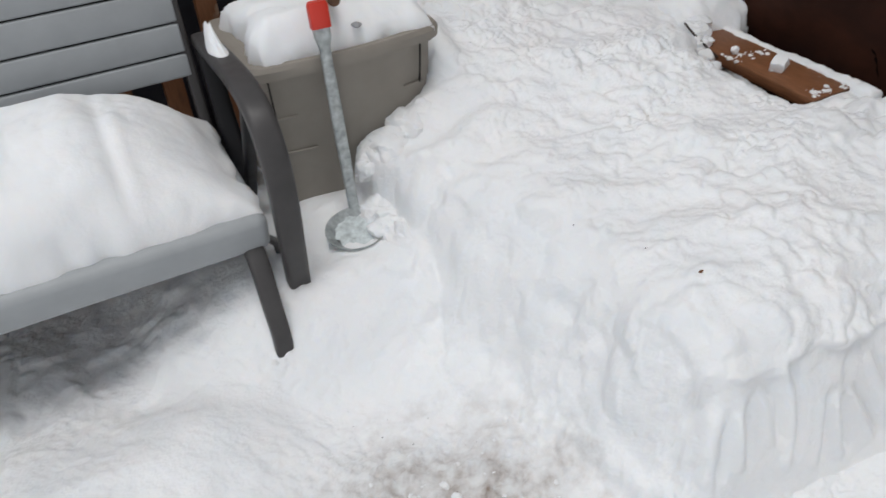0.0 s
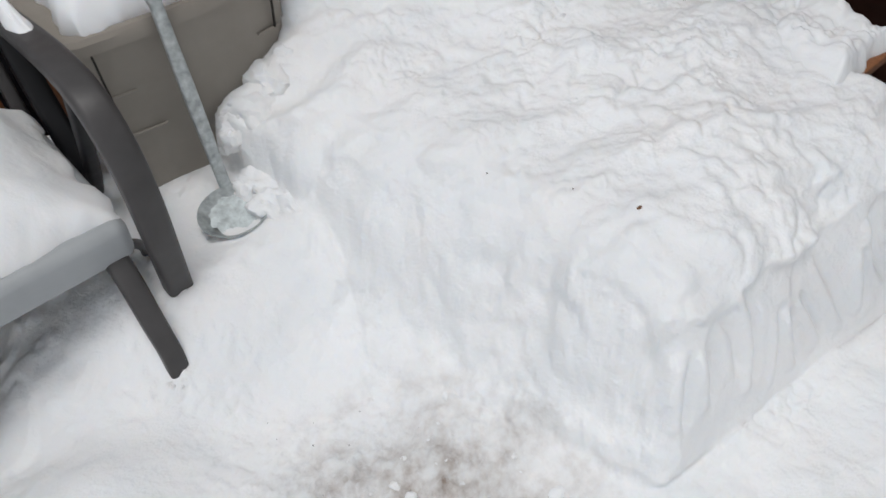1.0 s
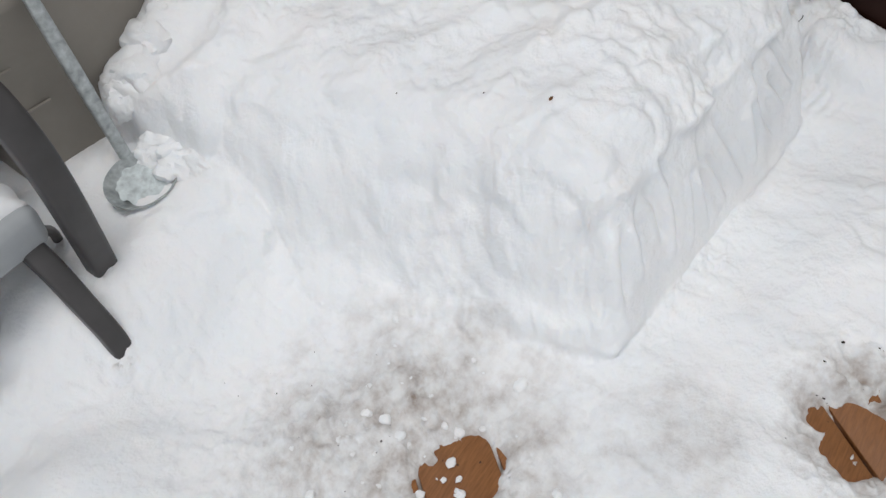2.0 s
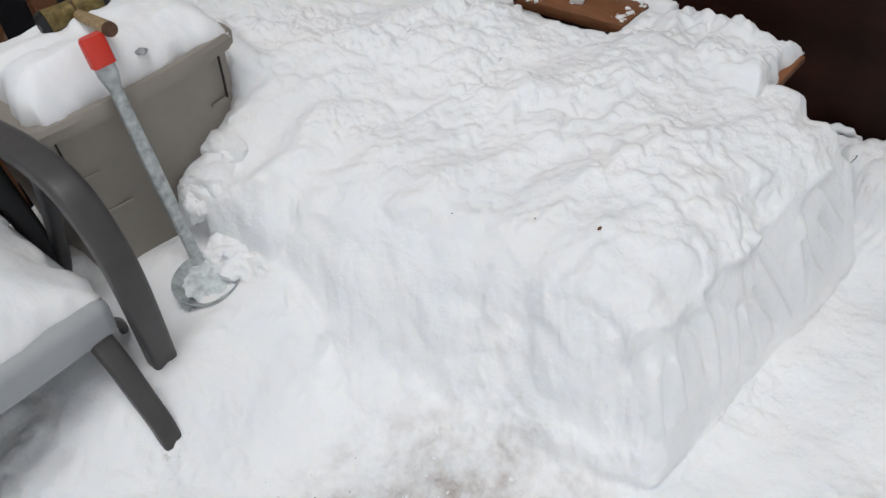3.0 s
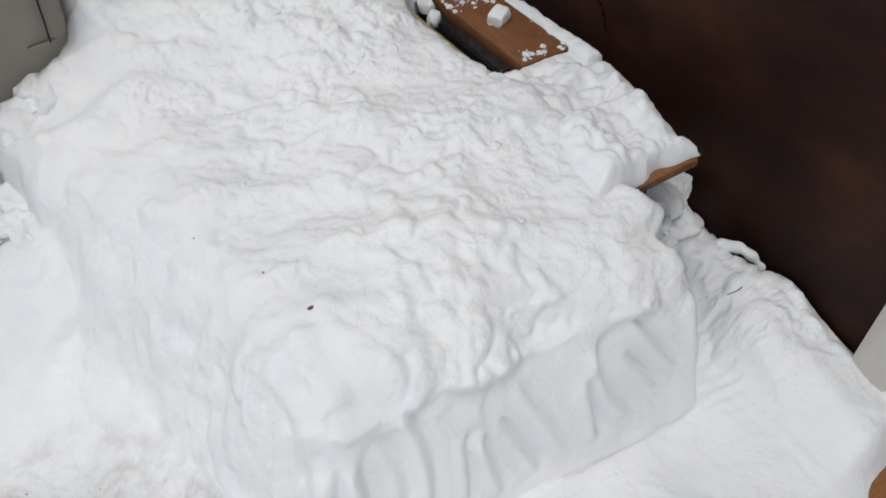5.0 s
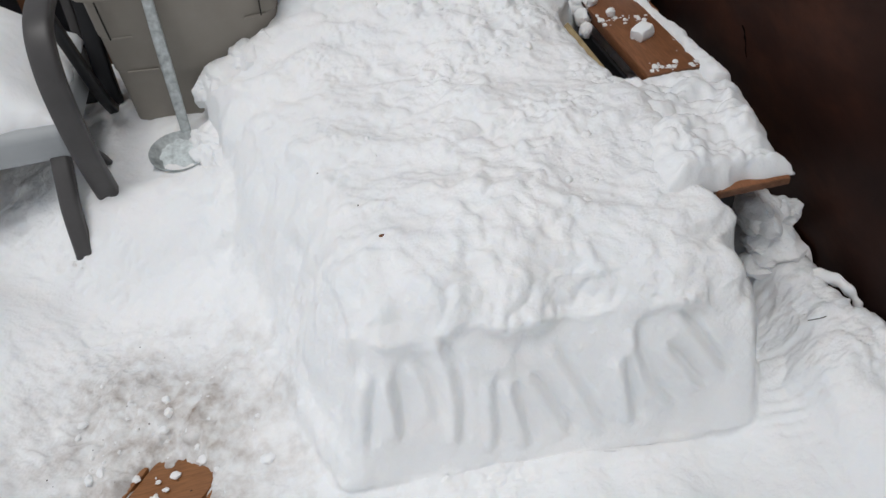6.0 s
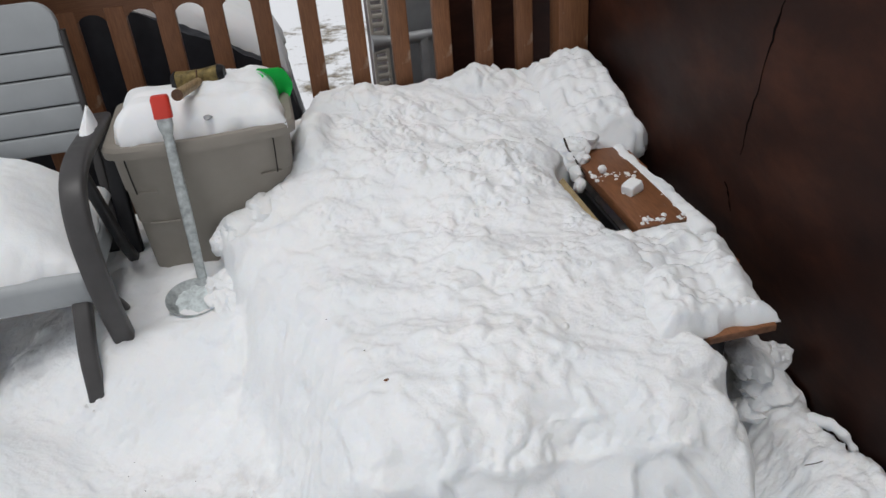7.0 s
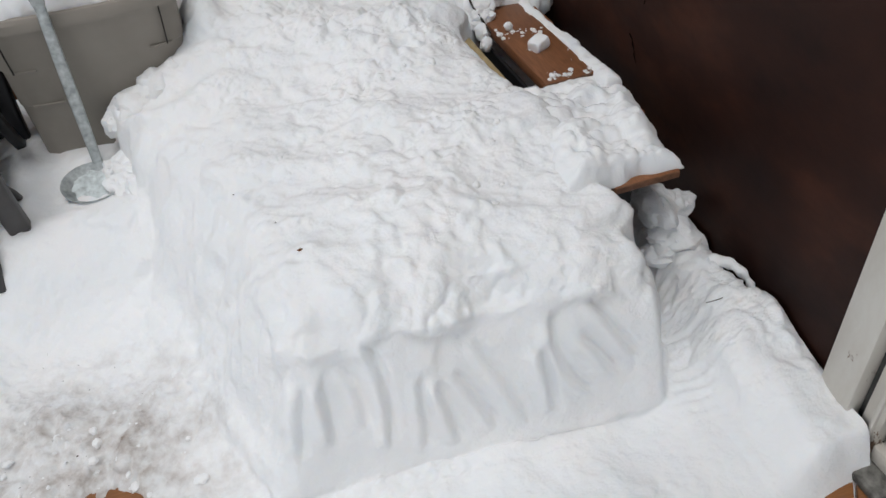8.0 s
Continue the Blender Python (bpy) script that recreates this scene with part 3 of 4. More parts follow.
    N = (N / np.linalg.norm(N, axis=-1, keepdims=True)).reshape(-1, 3)
    V = P.reshape(-1, 3)
    for name, sel, label, cat, kind in (("snow_layer", ~q_heap, "trodden white snow over the deck with dirty slush patches", "snow", "structure"),
                                        ("snow_mound", q_heap, "large shovelled mound of white snow with ribbed shovel marks", "snow mound", "")):
        q = quads[sel]
        used, inv = np.unique(q, return_inverse=True)
        me = bpy.data.meshes.new(name)
        me.from_pydata(V[used], [], inv.reshape(-1, 4))
        me.materials.append(SNOW)
        me.polygons.foreach_set("use_smooth", [True] * len(me.polygons))
        me.normals_split_custom_set_from_vertices(N[used])
        tagged(new(name, me), label, cat, kind=kind)
    return xs, ys, P[..., 2]


SNOW_X, SNOW_Y, SNOW_Z = build_snow()


def snow_top(x, y):
    """Height of the finished snow surface at a place."""
    return float(SNOW_Z[min(len(SNOW_Y) - 1, int(np.searchsorted(SNOW_Y, y))), min(len(SNOW_X) - 1, int(np.searchsorted(SNOW_X, x)))])


def snow_cap(name, x0, x1, y0, y1, height, seed, label, category="snow", amp=0.006, edge=0.05, step_size=0.008, wander=0.012, sag=0.0, widen=None):
    """Snow lying on something: height(x, y) gives its lower and upper surface."""
    nx, ny = max(6, int((x1 - x0) / step_size)), max(6, int((y1 - y0) / step_size))
    U, V = np.meshgrid(np.linspace(0, 1, nx), np.linspace(0, 1, ny))
    X, Y = x0 + (x1 - x0) * U, y0 + (y1 - y0) * V
    inside = np.minimum.reduce([U * (x1 - x0), (1 - U) * (x1 - x0), V * (y1 - y0), (1 - V) * (y1 - y0)])
    low, high = height(X, Y)
    round_off = np.sqrt(np.clip(1 - (1 - np.clip(inside / edge, 0, 1)) ** 2, 0, 1))
    top = low + (high - low) * round_off + amp * np.clip(inside / (1.2 * edge), 0, 1) * (billow(X, Y, 0, 14, 3, seed=seed) + 0.5 * fbm(X, Y, 0, 45, 2, seed=seed + 5))
    k = wander * np.exp(-inside / 0.03)
    X2 = X + k * fbm(X, Y, top * 1.5, 13, 3, seed=seed + 1)
    Y2 = Y + k * fbm(X, Y, top * 1.5, 13, 3, seed=seed + 2)
    if widen is not None:
        X2 = X2 + U * widen(Y)
    h, w = X.shape
    bottom = low - 0.004 - sag * np.exp(-inside / 0.02) * (0.5 + 0.5 * fbm(X, Y, 0, 18, 2, seed=seed + 7))
    verts = np.concatenate([np.stack([X2, Y2, top], -1).reshape(-1, 3), np.stack([X2, Y2, bottom], -1).reshape(-1, 3)])
    idx = np.arange(h * w).reshape(h, w)
    up = np.stack([idx[:-1, :-1], idx[:-1, 1:], idx[1:, 1:], idx[1:, :-1]], -1).reshape(-1, 4)
    rim = np.concatenate([idx[0, :-1], idx[:-1, -1], idx[-1, :0:-1], idx[:0:-1, 0]])
    nxt = np.roll(rim, -1)
    side = np.stack([rim, rim + h * w, nxt + h * w, nxt], -1)
    me = bpy.data.meshes.new(name)
    me.from_pydata(verts, [], np.concatenate([up, up[:, ::-1] + h * w, side]))
    me.materials.append(CLEAN_SNOW)
    me.polygons.foreach_set("use_smooth", [True] * len(me.polygons))
    return tagged(new(name, me), label, category)


def lump(bm, x, y, z, r, seed, flat=0.8, sub=2):
    made = bmesh.ops.create_icosphere(bm, subdivisions=sub, radius=1)["verts"]
    o = Vector((seed * 3.1, seed * 1.7, seed * 0.9))
    a = seed * 2.4
    for v in made:
        c = v.co.copy()
        k = 1 + 0.38 * noise.noise(c * 1.1 + o) + 0.17 * noise.noise(c * 2.6 + o) + ((0.10 * noise.noise(c * 5 + o) + 0.07 * noise.noise(c * 11 + o)) if sub > 2 else 0)
        c = Vector((c.x * (1 + 0.3 * math.sin(a)), c.y * (1 + 0.3 * math.cos(a * 1.3)), c.z * flat)) * k * r
        v.co = Vector((x, y, z)) + c


# ---- fence with arched openings ----
FENCE_Y = 2.13
fence = thing("fence", "brown stained wooden balustrade with arched openings", "fence", kind="structure", at=(1.0, FENCE_Y, DECK_Z))


def at_fence(bm):
    bmesh.ops.translate(bm, vec=(-1.0, -FENCE_Y, -DECK_Z), verts=bm.verts)
    return bm


PITCH, SLAT = 0.1385, 0.056
slat_x = [1.005 + PITCH * k for k in range(-19, 7)]
slat_mesh = None
for sx in slat_x:
    if slat_mesh is None:
        slat = part("slat", box(-SLAT / 2, SLAT / 2, 0, 0.036, -0.25, 0.80 - DECK_Z, 0.004), FENCE, fence)
        slat_mesh = slat.data
    else:
        slat = new("slat", slat_mesh)
        slat.parent = fence
    slat.location = (sx - 1.0, 0.0, 0.0)


def arched_rail():
    bm = bmesh.new()
    top, y0, y1 = 0.93, FENCE_Y + 0.003, FENCE_Y + 0.033
    xs, zs = [], []
    for a, b in zip(slat_x, slat_x[1:]):
        l, r = a + SLAT / 2 - 0.006, b - SLAT / 2 + 0.006
        xs += [a, l]
        zs += [0.70, 0.70]
        for k in range(11):
            w = math.pi * k / 10
            xs.append((l + r) / 2 - (r - l) / 2 * math.cos(w))
            zs.append(0.742 + 0.043 * math.sin(w))
        xs.append(r)
        zs.append(0.70)
    xs.append(slat_x[-1])
    zs.append(0.70)
    cols = [[bm.verts.new((x, y, z)) for y, z in ((y0, zb), (y0, top), (y1, top), (y1, zb))] for x, zb in zip(xs, zs)]
    for c, n in zip(cols, cols[1:]):
        for k in range(4):
            j = (k + 1) % 4
            bm.faces.new((c[k], n[k], n[j], c[j]))
    bm.faces.new(cols[0])
    bm.faces.new(cols[-1][::-1])
    return bm


part("top_rail", at_fence(arched_rail()), RAIL, fence, "rail cut with round arches")
part("cap_rail", at_fence(box(-1.9, 2.045, FENCE_Y - 0.03, FENCE_Y + 0.07, 0.93, 0.965, 0.005)), RAIL, fence)
part("bottom_rail", at_fence(box(-1.9, 2.045, FENCE_Y + 0.037, FENCE_Y + 0.07, -0.02, 0.07, 0.004)), RAIL, fence)
part("post", at_fence(box(1.942, 2.046, FENCE_Y - 0.035, FENCE_Y + 0.06, -0.4, 1.05, 0.006)), FENCE, fence, "square corner post")

# ---- beyond the fence ----
grill = thing("tarpaulin", "black tarpaulin sagging over a low stack, snow on top", "tarpaulin", at=(0.4, 2.66, -0.75))


def tarp_top(x):
    return 0.76 - 0.62 * np.maximum(0, x - 0.52) ** 1.15


tb = bmesh.new()
bmesh.ops.create_grid(tb, x_segments=80, y_segments=50, size=1)
for v in tb.verts:
    x, y = v.co.x, v.co.y
    e = max(abs(x), abs(y))
    drop = max(0, e - 0.8) / 0.2
    fold = (0.012 + 0.02 * drop) * noise.noise(Vector((x * 9, y * 7, 0))) + 0.01 * noise.noise(Vector((x * 24, y * 14, 4)))
    wx = 0.4 + x * (0.80 + fold)
    v.co = Vector((wx - 0.4, y * (0.38 + fold), (float(tarp_top(wx)) + 0.75) * (1 - 0.97 * drop ** 1.2) + fold))
part("cover", tb, TARP, grill)


def tarp_snow(x, y):
    return tarp_top(x) - 0.012 + 0 * y, tarp_top(x) + 0.10 + 0 * y


snow_cap("snow_blanket", -0.2, 1.06, 2.40, 2.98, tarp_snow, 60, "thick snow lying on the black tarpaulin", edge=0.12, step_size=0.02, sag=0.03)

ladder = thing("trellis", "narrow pale slatted trellis standing by the shed corner", "trellis", at=(1.412, 2.60, -0.75))
for dx in (-0.026, 0.026):
    part("stile", box(dx - 0.006, dx + 0.006, -0.012, 0.012, 0, 2.3, 0.003), WHITE, ladder)
for k in range(66):
    part("rung", box(-0.022, 0.022, -0.008, 0.008, 0.10 + 0.033 * k, 0.118 + 0.033 * k, 0.003), WHITE, ladder)

pipe = thing("vent_pipe", "grey metal pipe end with a collar", "pipe", at=(1.44, 2.45, 0.49))
part("tube", sweep([Vector((-0.07, 0, 0)), Vector((0.0, 0, 0)), Vector((0.2, 0.02, 0.0))], 0.022, 0.022, side=(0, 0, 1), power=2), GREY, pipe)
part("collar", sweep([Vector((-0.075, 0, 0)), Vector((-0.05, 0, 0)), Vector((-0.02, 0, 0))], lambda u: 0.032 - 0.01 * u, lambda u: 0.032 - 0.01 * u, side=(0, 0, 1), power=2), GREY, pipe)
part("stand", box(0.10, 0.13, -0.01, 0.03, -1.25, 0.0, 0.003), GREY, pipe)

shed = thing("shed", "dark brown shed wall beyond the fence", "shed", at=(1.86, 2.62, -0.75))
part("panel", box(-0.42, -0.235, -0.02, 0.04, 0, 2.5, 0.006), GREY, shed, "pale grey sheet metal panel")
for k in range(4):
    part("panel", box(-0.34 + 0.30 * k + (0.11 if k == 0 else 0), -0.05 + 0.30 * k, 0, 0.05, 0, 2.5, 0.006), PANEL, shed)
part("side_wall", box(-0.42, -0.375, 0.045, 0.62, 0, 2.5, 0.006), PANEL, shed)
part("roof", box(-0.5, 1.0, -0.08, 0.8, 2.5, 2.56, 0.01), PANEL, shed)

# ---- low slatted table by the wall ----
table = thing("low_table", "brown stained low slatted table buried in snow", "table", at=(1.85, 1.4, DECK_Z))


def at_table(bm):
    bmesh.ops.translate(bm, vec=(-1.85, -1.4, -DECK_Z), verts=bm.verts)
    return bm


part("board", at_table(box(1.756, 1.905, 0.745, 1.14, 0.310, 0.328, 0.003)), PLANK, table, "stained board with a raw sawn end")
part("end_grain", at_table(box(1.758, 1.903, 0.7425, 0.7455, 0.312, 0.3265, 0.001)), END, table, "reddish brown sawn end")
part("board", at_table(box(1.936, 1.966, 0.98, 2.08, 0.296, 0.322, 0.004)), PLANK, table)
part("board", at_table(box(1.60, 1.738, 0.95, 2.08, 0.302, 0.328, 0.004)), RAW, table, "pale raw edge of a board")
part("apron", at_table(box(1.780, 1.790, 0.80, 2.0, 0.20, 0.30, 0.002)), BLACK, table, "black steel brace")
part("leg", at_table(box(1.770, 1.812, 0.770, 0.800, DECK_Z, 0.309, 0.003)), BLACK, table, "black steel leg")
for ly in (0.84, 1.95):
    for lx in (1.66, 1.79):
        part("leg", at_table(box(lx - 0.012, lx + 0.012, ly - 0.012, ly + 0.012, DECK_Z, 0.30, 0.003)), BLACK, table, "black steel leg")
part("stretcher", at_table(box(1.60, 1.90, 0.83, 0.85, 0.285, 0.302, 0.003)), BLACK, table)
for ly in (1.17, 1.75):
    part("stretcher", at_table(box(1.60, 1.985, ly, ly + 0.03, 0.296, 0.316, 0.003)), BLACK, table)

plank = thing("loose_plank", "loose brown stained plank lying on the table, dusted with snow", "plank", at=(1.868, 1.4, 0.316))
plank_body = part("plank_body", box(-0.072, 0.062, -0.245, 0.42, 0.0, 0.032, 0.005), PLANK, plank)
part("end_grain", box(-0.066, 0.056, -0.2475, -0.2445, 0.004, 0.028, 0.001), DARK_END, plank_body, "dark sawn end")
part("batten", box(0.055, 0.10, 0.06, 0.42, 0.004, 0.022, 0.003), PLANK, plank, "short dark batten at its edge")


def board_snow(x, y):
    return np.full_like(x, 0.329), 0.374 + 0.015 * step(1.78, 1.68, x) - 0.022 * step(1.02, 1.15, y) - 0.02 * step(1.84, 1.92, x)


snow_cap("snow_cover", 1.66, 1.909, 0.749, 1.16, board_snow, 71, "rough snow lying over the table end", amp=0.016, edge=0.035, step_size=0.005, wander=0.014, sag=0.0, widen=lambda y: 0.056 * step(0.78, 1.06, y))


def strip_snow(x, y):
    return np.full_like(x, 0.318), 0.352 + 0.010 * step(1.3, 1.1, y) + 0 * x


snow_cap("snow_strip", 1.918, 1.970, 1.08, 1.72, strip_snow, 74, "narrow strip of snow along the table edge", amp=0.006, edge=0.02, step_size=0.005, wander=0.012, sag=0.006)
snow_cap("snow_bank", 1.79, 2.043, 1.595, 2.09, lambda x, y: (np.full_like(x, 0.33), 0.385 + 0.05 * step(1.60, 1.72, y) + 0.05 * step(1.68, 1.95, y) + 0.02 * step(1.84, 1.95, x)), 77,
         "tumbled snow in the corner by the post", amp=0.013, edge=0.055, step_size=0.006, wander=0.022, sag=0.04)

bm = box(-0.024, 0.024, -0.018, 0.018, -0.014, 0.016, 0.004, 3, Matrix.Translation((1.858, 1.325, 0.361)) @ pose(0, 0, 0, 6, -8, 25))
bmesh.ops.subdivide_edges(bm, edges=bm.edges[:], cuts=2, use_grid_fill=True)
for v in bm.verts:
    v.co += Vector((0.004 * noise.noise(v.co * 60), 0.004 * noise.noise(v.co * 60 + Vector((5, 0, 0))), 0.004 * noise.noise(v.co * 60 + Vector((0, 7, 0)))))
tagged(link("snow_block", bm, CLEAN_SNOW), "small cut snow block resting on the loose plank", "snow")
bm = bmesh.new()
lump(bm, 1.83, 1.455, 0.360, 0.015, 5, 0.8, 3)
tagged(link("snow_block", bm, CLEAN_SNOW), "round snow clod resting on the loose plank", "snow")
bm = bmesh.new()
rnd = random.Random(4)
for cx0, cy0, sx0, sy0, many in ((1.835, 1.18, 0.02, 0.012, 16), (1.82, 1.44, 0.03, 0.012, 22), (1.87, 1.42, 0.02, 0.01, 12), (1.86, 1.25, 0.03, 0.06, 9), (1.90, 1.17, 0.02, 0.01, 12)):
    for k in range(many):
        lump(bm, min(1.925, max(1.80, rnd.gauss(cx0, sx0))), max(1.157, rnd.gauss(cy0, sy0)), 0.349, min(0.009, 0.0015 + rnd.expovariate(330)), k + many, 0.55, 2)
tagged(link("snow_crumbs", bm, CLEAN_SNOW), "snow crumbs scattered on the loose plank", "snow", kind="stuff")

# ---- crumbs on the heap ----
cx, cy = [], []
for k in range(130):
    if k % 3:
        cx.append(rnd.gauss(1.62, 0.16)), cy.append(rnd.uniform(0.75, 1.6))
    else:
        cx.append(rnd.uniform(0.95, 1.95)), cy.append(rnd.uniform(0.7, 2.05))
cz = [snow_top(x, y) for x, y in zip(cx, cy)]
spots = [(x, y, z - 0.001, min(0.012, 0.0025 + rnd.expovariate(300)) * (1 if x > 1.45 else 0.6), 0.7) for x, y, z in zip(cx, cy, cz)
         if z > 0.22 and x < 1.95 and not (1.70 < x and 0.7 < y < 1.62)]
spots += [(x, y, z, r, 0.85) for x, y, z, r in ((1.775, 1.50, 0.335, 0.026), (1.79, 1.545, 0.35, 0.034), (1.805, 1.595, 0.365, 0.04), (1.765, 1.455, 0.32, 0.022), (1.85, 1.62, 0.375, 0.03))]
spots += [(x, y, z, r, 0.85) for x, y, z, r in ((0.80, 1.60, 0.262, 0.05), (0.85, 1.605, 0.292, 0.055), (0.778, 1.605, 0.235, 0.018), (0.745, 1.525, 0.186, 0.020), (0.768, 1.512, 0.184, 0.024), (0.91, 1.625, 0.322, 0.05),
                                                (0.985, 1.64, 0.345, 0.045), (0.795, 1.535, 0.185, 0.034), (0.83, 1.53, 0.20, 0.04), (0.772, 1.470, 0.158, 0.040), (0.750, 1.512, 0.166, 0.030), (0.80, 1.435, 0.15, 0.05), (0.792, 1.49, 0.17, 0.04), (1.925, 0.84, 0.165, 0.055), (1.975, 0.835, 0.15, 0.045), (1.945, 0.80, 0.10, 0.05), (1.985, 0.79, 0.07, 0.045), (1.90, 0.78, 0.065, 0.03), (1.87, 0.80, 0.06, 0.025))]
for fx, fy, fz in ((0.429, 1.300, 0.0), (0.525, 1.408, 0.0)):
    for k in range(9):
        w = rnd.uniform(3.2, 6.2)
        px, py = fx + rnd.uniform(0.016, 0.034) * math.cos(w), fy + rnd.uniform(0.012, 0.026) * math.sin(w)
        fz = snow_top(px, py)
        spots.append((px, py, fz + rnd.uniform(-0.003, 0.003), rnd.uniform(0.003, 0.008), 0.6))
for k in range(60):
    x, y = rnd.gauss(0.60, 0.11), rnd.gauss(0.80, 0.11)
    z = snow_top(x, y)
    spots.append((x, y, max(z, DECK_Z + 0.006), min(0.012, 0.002 + rnd.expovariate(300)), 0.6))
for k, (x, y, z, r, flat) in enumerate(spots):
    bm = bmesh.new()
    lump(bm, 0, 0, 0, r, k + 70, flat, 4 if r > 0.03 else 2 if r < 0.008 else 3)
    clod = tagged(link("snow_clod", bm, SNOW), "loose clod of white snow lying on the snow", "snow clod", "loose snow clods")
    clod.location = (x, y, z)

# ---- bench ----
bench = thing("garden_bench", "grey resin garden bench with charcoal frame and snowy seat", "bench", at=(-0.08, 1.62, DECK_Z))


def at_bench(bm):
    bmesh.ops.translate(bm, vec=(0.08, -1.62, -DECK_Z), verts=bm.verts)
    return bm


BL, BR = -0.66, 0.488


def seat_mesh():
    bm = box(BL, BR, 1.403, 1.86, 0.250, 0.344, 0.022, 4)
    for v in bm.verts:
        if v.co.y < 1.45 and v.co.z < 0.30:
            v.co.y += 0.012
    return bm


part("seat", at_bench(seat_mesh()), SEAT, bench, "grey seat with a deep front edge")
part("seat_frame", at_bench(box(BL + 0.03, BR - 0.03, 1.47, 1.84, 0.240, 0.258, 0.004)), FRAME, bench)
# backrest boards
zs = [0.474, 0.534, 0.607, 0.687, 0.762, 0.884]
for k, (a, b) in enumerate(zip(zs, zs[1:])):
    inset = 0.012 if k == 4 else 0.0
    m = Matrix.Translation((0, 1.885, 0.47)) @ Matrix.Rotation(radians(-6), 4, "X") @ Matrix.Translation((0, 0, -0.47))
    if k == 4:
        bmb = bmesh.new()
        ring, r = [], 0.055
        for cx0, a0 in ((BR - 0.012 - r, 90), (BL + 0.02 + r, 180)):
            for q in range(9):
                w = radians(a0 - 90 + 90 * q / 8)
                ring.append((cx0 + r * math.cos(w), b - 0.0015 - r + r * math.sin(w)))
        ring += [(BL + 0.02, a + 0.0025), (BR - 0.012, a + 0.0025)]
        lo, hi = [bmb.verts.new((x, 0.0, z)) for x, z in ring], [bmb.verts.new((x, 0.028, z)) for x, z in ring]
        bmb.faces.new(lo), bmb.faces.new(hi[::-1])
        for q in range(len(ring)):
            bmb.faces.new((lo[q], hi[q], hi[(q + 1) % len(ring)], lo[(q + 1) % len(ring)]))
        bmesh.ops.bevel(bmb, geom=[g for g in bmb.edges if abs(g.verts[0].co.y - g.verts[1].co.y) < 0.001], offset=0.006, segments=3, profile=0.5, affect="EDGES")
        bmesh.ops.transform(bmb, matrix=m, verts=bmb.verts)
        part("back_slat", at_bench(bmb), SEAT, bench)
        continue
    bmb = box(BL + 0.02 + inset, BR - 0.012 - inset * 0.4, 0.0, 0.028, a + 0.0025, b - 0.0015, 0.006, 3, m)
    part("back_slat", at_bench(bmb), SEAT, bench)
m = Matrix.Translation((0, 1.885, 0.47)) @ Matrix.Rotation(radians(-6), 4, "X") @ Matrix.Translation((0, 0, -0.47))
# added sheet inside the backrest, its dark colour gives the slits their shade
part("back_gap_shade", at_bench(box(BL + 0.025, BR - 0.018, 0.010, 0.024, 0.48, 0.80, 0.004, 2, m)), BOX_DARK, bench, "dark sheet standing in for the shade between the back boards")
for sx, flip in ((0.520, 1), (BL - 0.04, -1)):
    arm = spline([(sx, 1.90, 0.555), (sx, 1.72, 0.575), (sx, 1.54, 0.588), (sx, 1.43, 0.568), (sx, 1.375, 0.50), (sx, 1.362, 0.40), (sx, 1.378, 0.26), (sx + 0.005 * flip, 1.425, 0.06)])
    part("armrest", at_bench(sweep(arm, lambda u: 0.025 + 0.004 * math.sin(u * 3.1), lambda u: 0.017 + 0.004 * u, power=5)), FRAME, bench, "curved charcoal armrest running down to a foot")
    fx = sx - 0.074 * flip
    leg = spline([(fx, 1.45, 0.27), (fx, 1.40, 0.222), (fx - 0.003, 1.352, 0.155), (fx - 0.004, 1.318, 0.075), (fx - 0.012, 1.312, 0.0), (fx - 0.018, 1.318, -0.08)])
    part("front_leg", at_bench(sweep(leg, lambda u: 0.023 - 0.004 * u, lambda u: 0.02 - 0.003 * u, power=5)), FRAME, bench, "bowed charcoal leg")
    rear = spline([(sx, 1.89, 0.56), (sx, 1.86, 0.42), (sx, 1.80, 0.25), (sx, 1.81, 0.0), (sx, 1.83, -0.08)])
    part("rear_leg", at_bench(sweep(rear, 0.024, 0.02, power=5)), BLACK, bench)
    link_bar = spline([(sx, 1.52, 0.57), (sx, 1.60, 0.42), (sx, 1.70, 0.25), (sx, 1.80, 0.13)])
    part("brace", at_bench(sweep(link_bar, 0.014, 0.014, power=4)), BLACK, bench)
    part("brace", at_bench(sweep(spline([(sx - 0.05 * flip, 1.46, 0.26), (sx - 0.01 * flip, 1.50, 0.20), (sx, 1.56, 0.10)]), 0.009, 0.009, power=3)), FRAME, bench)
    up = spline([(sx - 0.045 * flip, 1.86, 0.26), (sx - 0.045 * flip, 1.90, 0.47), (sx - 0.045 * flip, 1.94, 0.80)])
    part("back_post", at_bench(sweep(up, 0.014, 0.014, power=4)), FRAME, bench)
part("rear_rail", at_bench(box(BL, 0.50, 1.845, 1.875, 0.16, 0.20, 0.004)), BLACK, bench)


def seat_snow(x, y):
    h = 0.165 * step(0.49, 0.26, x) ** 0.7 * (0.55 + 0.45 * step(1.40, 1.66, y)) + 0.02
    h = h + 0.026 * bell(x, y, 0.17, 1.66, 0.07, 0.3) - 0.008 * bell(x, y, 0.232, 1.55, 0.012, 0.25) + 0.004 * bell(x, y, 0.262, 1.55, 0.014, 0.25) + 0.02 * fbm(x, y, 0, 4, 2, seed=80)
    return np.full_like(x, 0.343), 0.340 + h


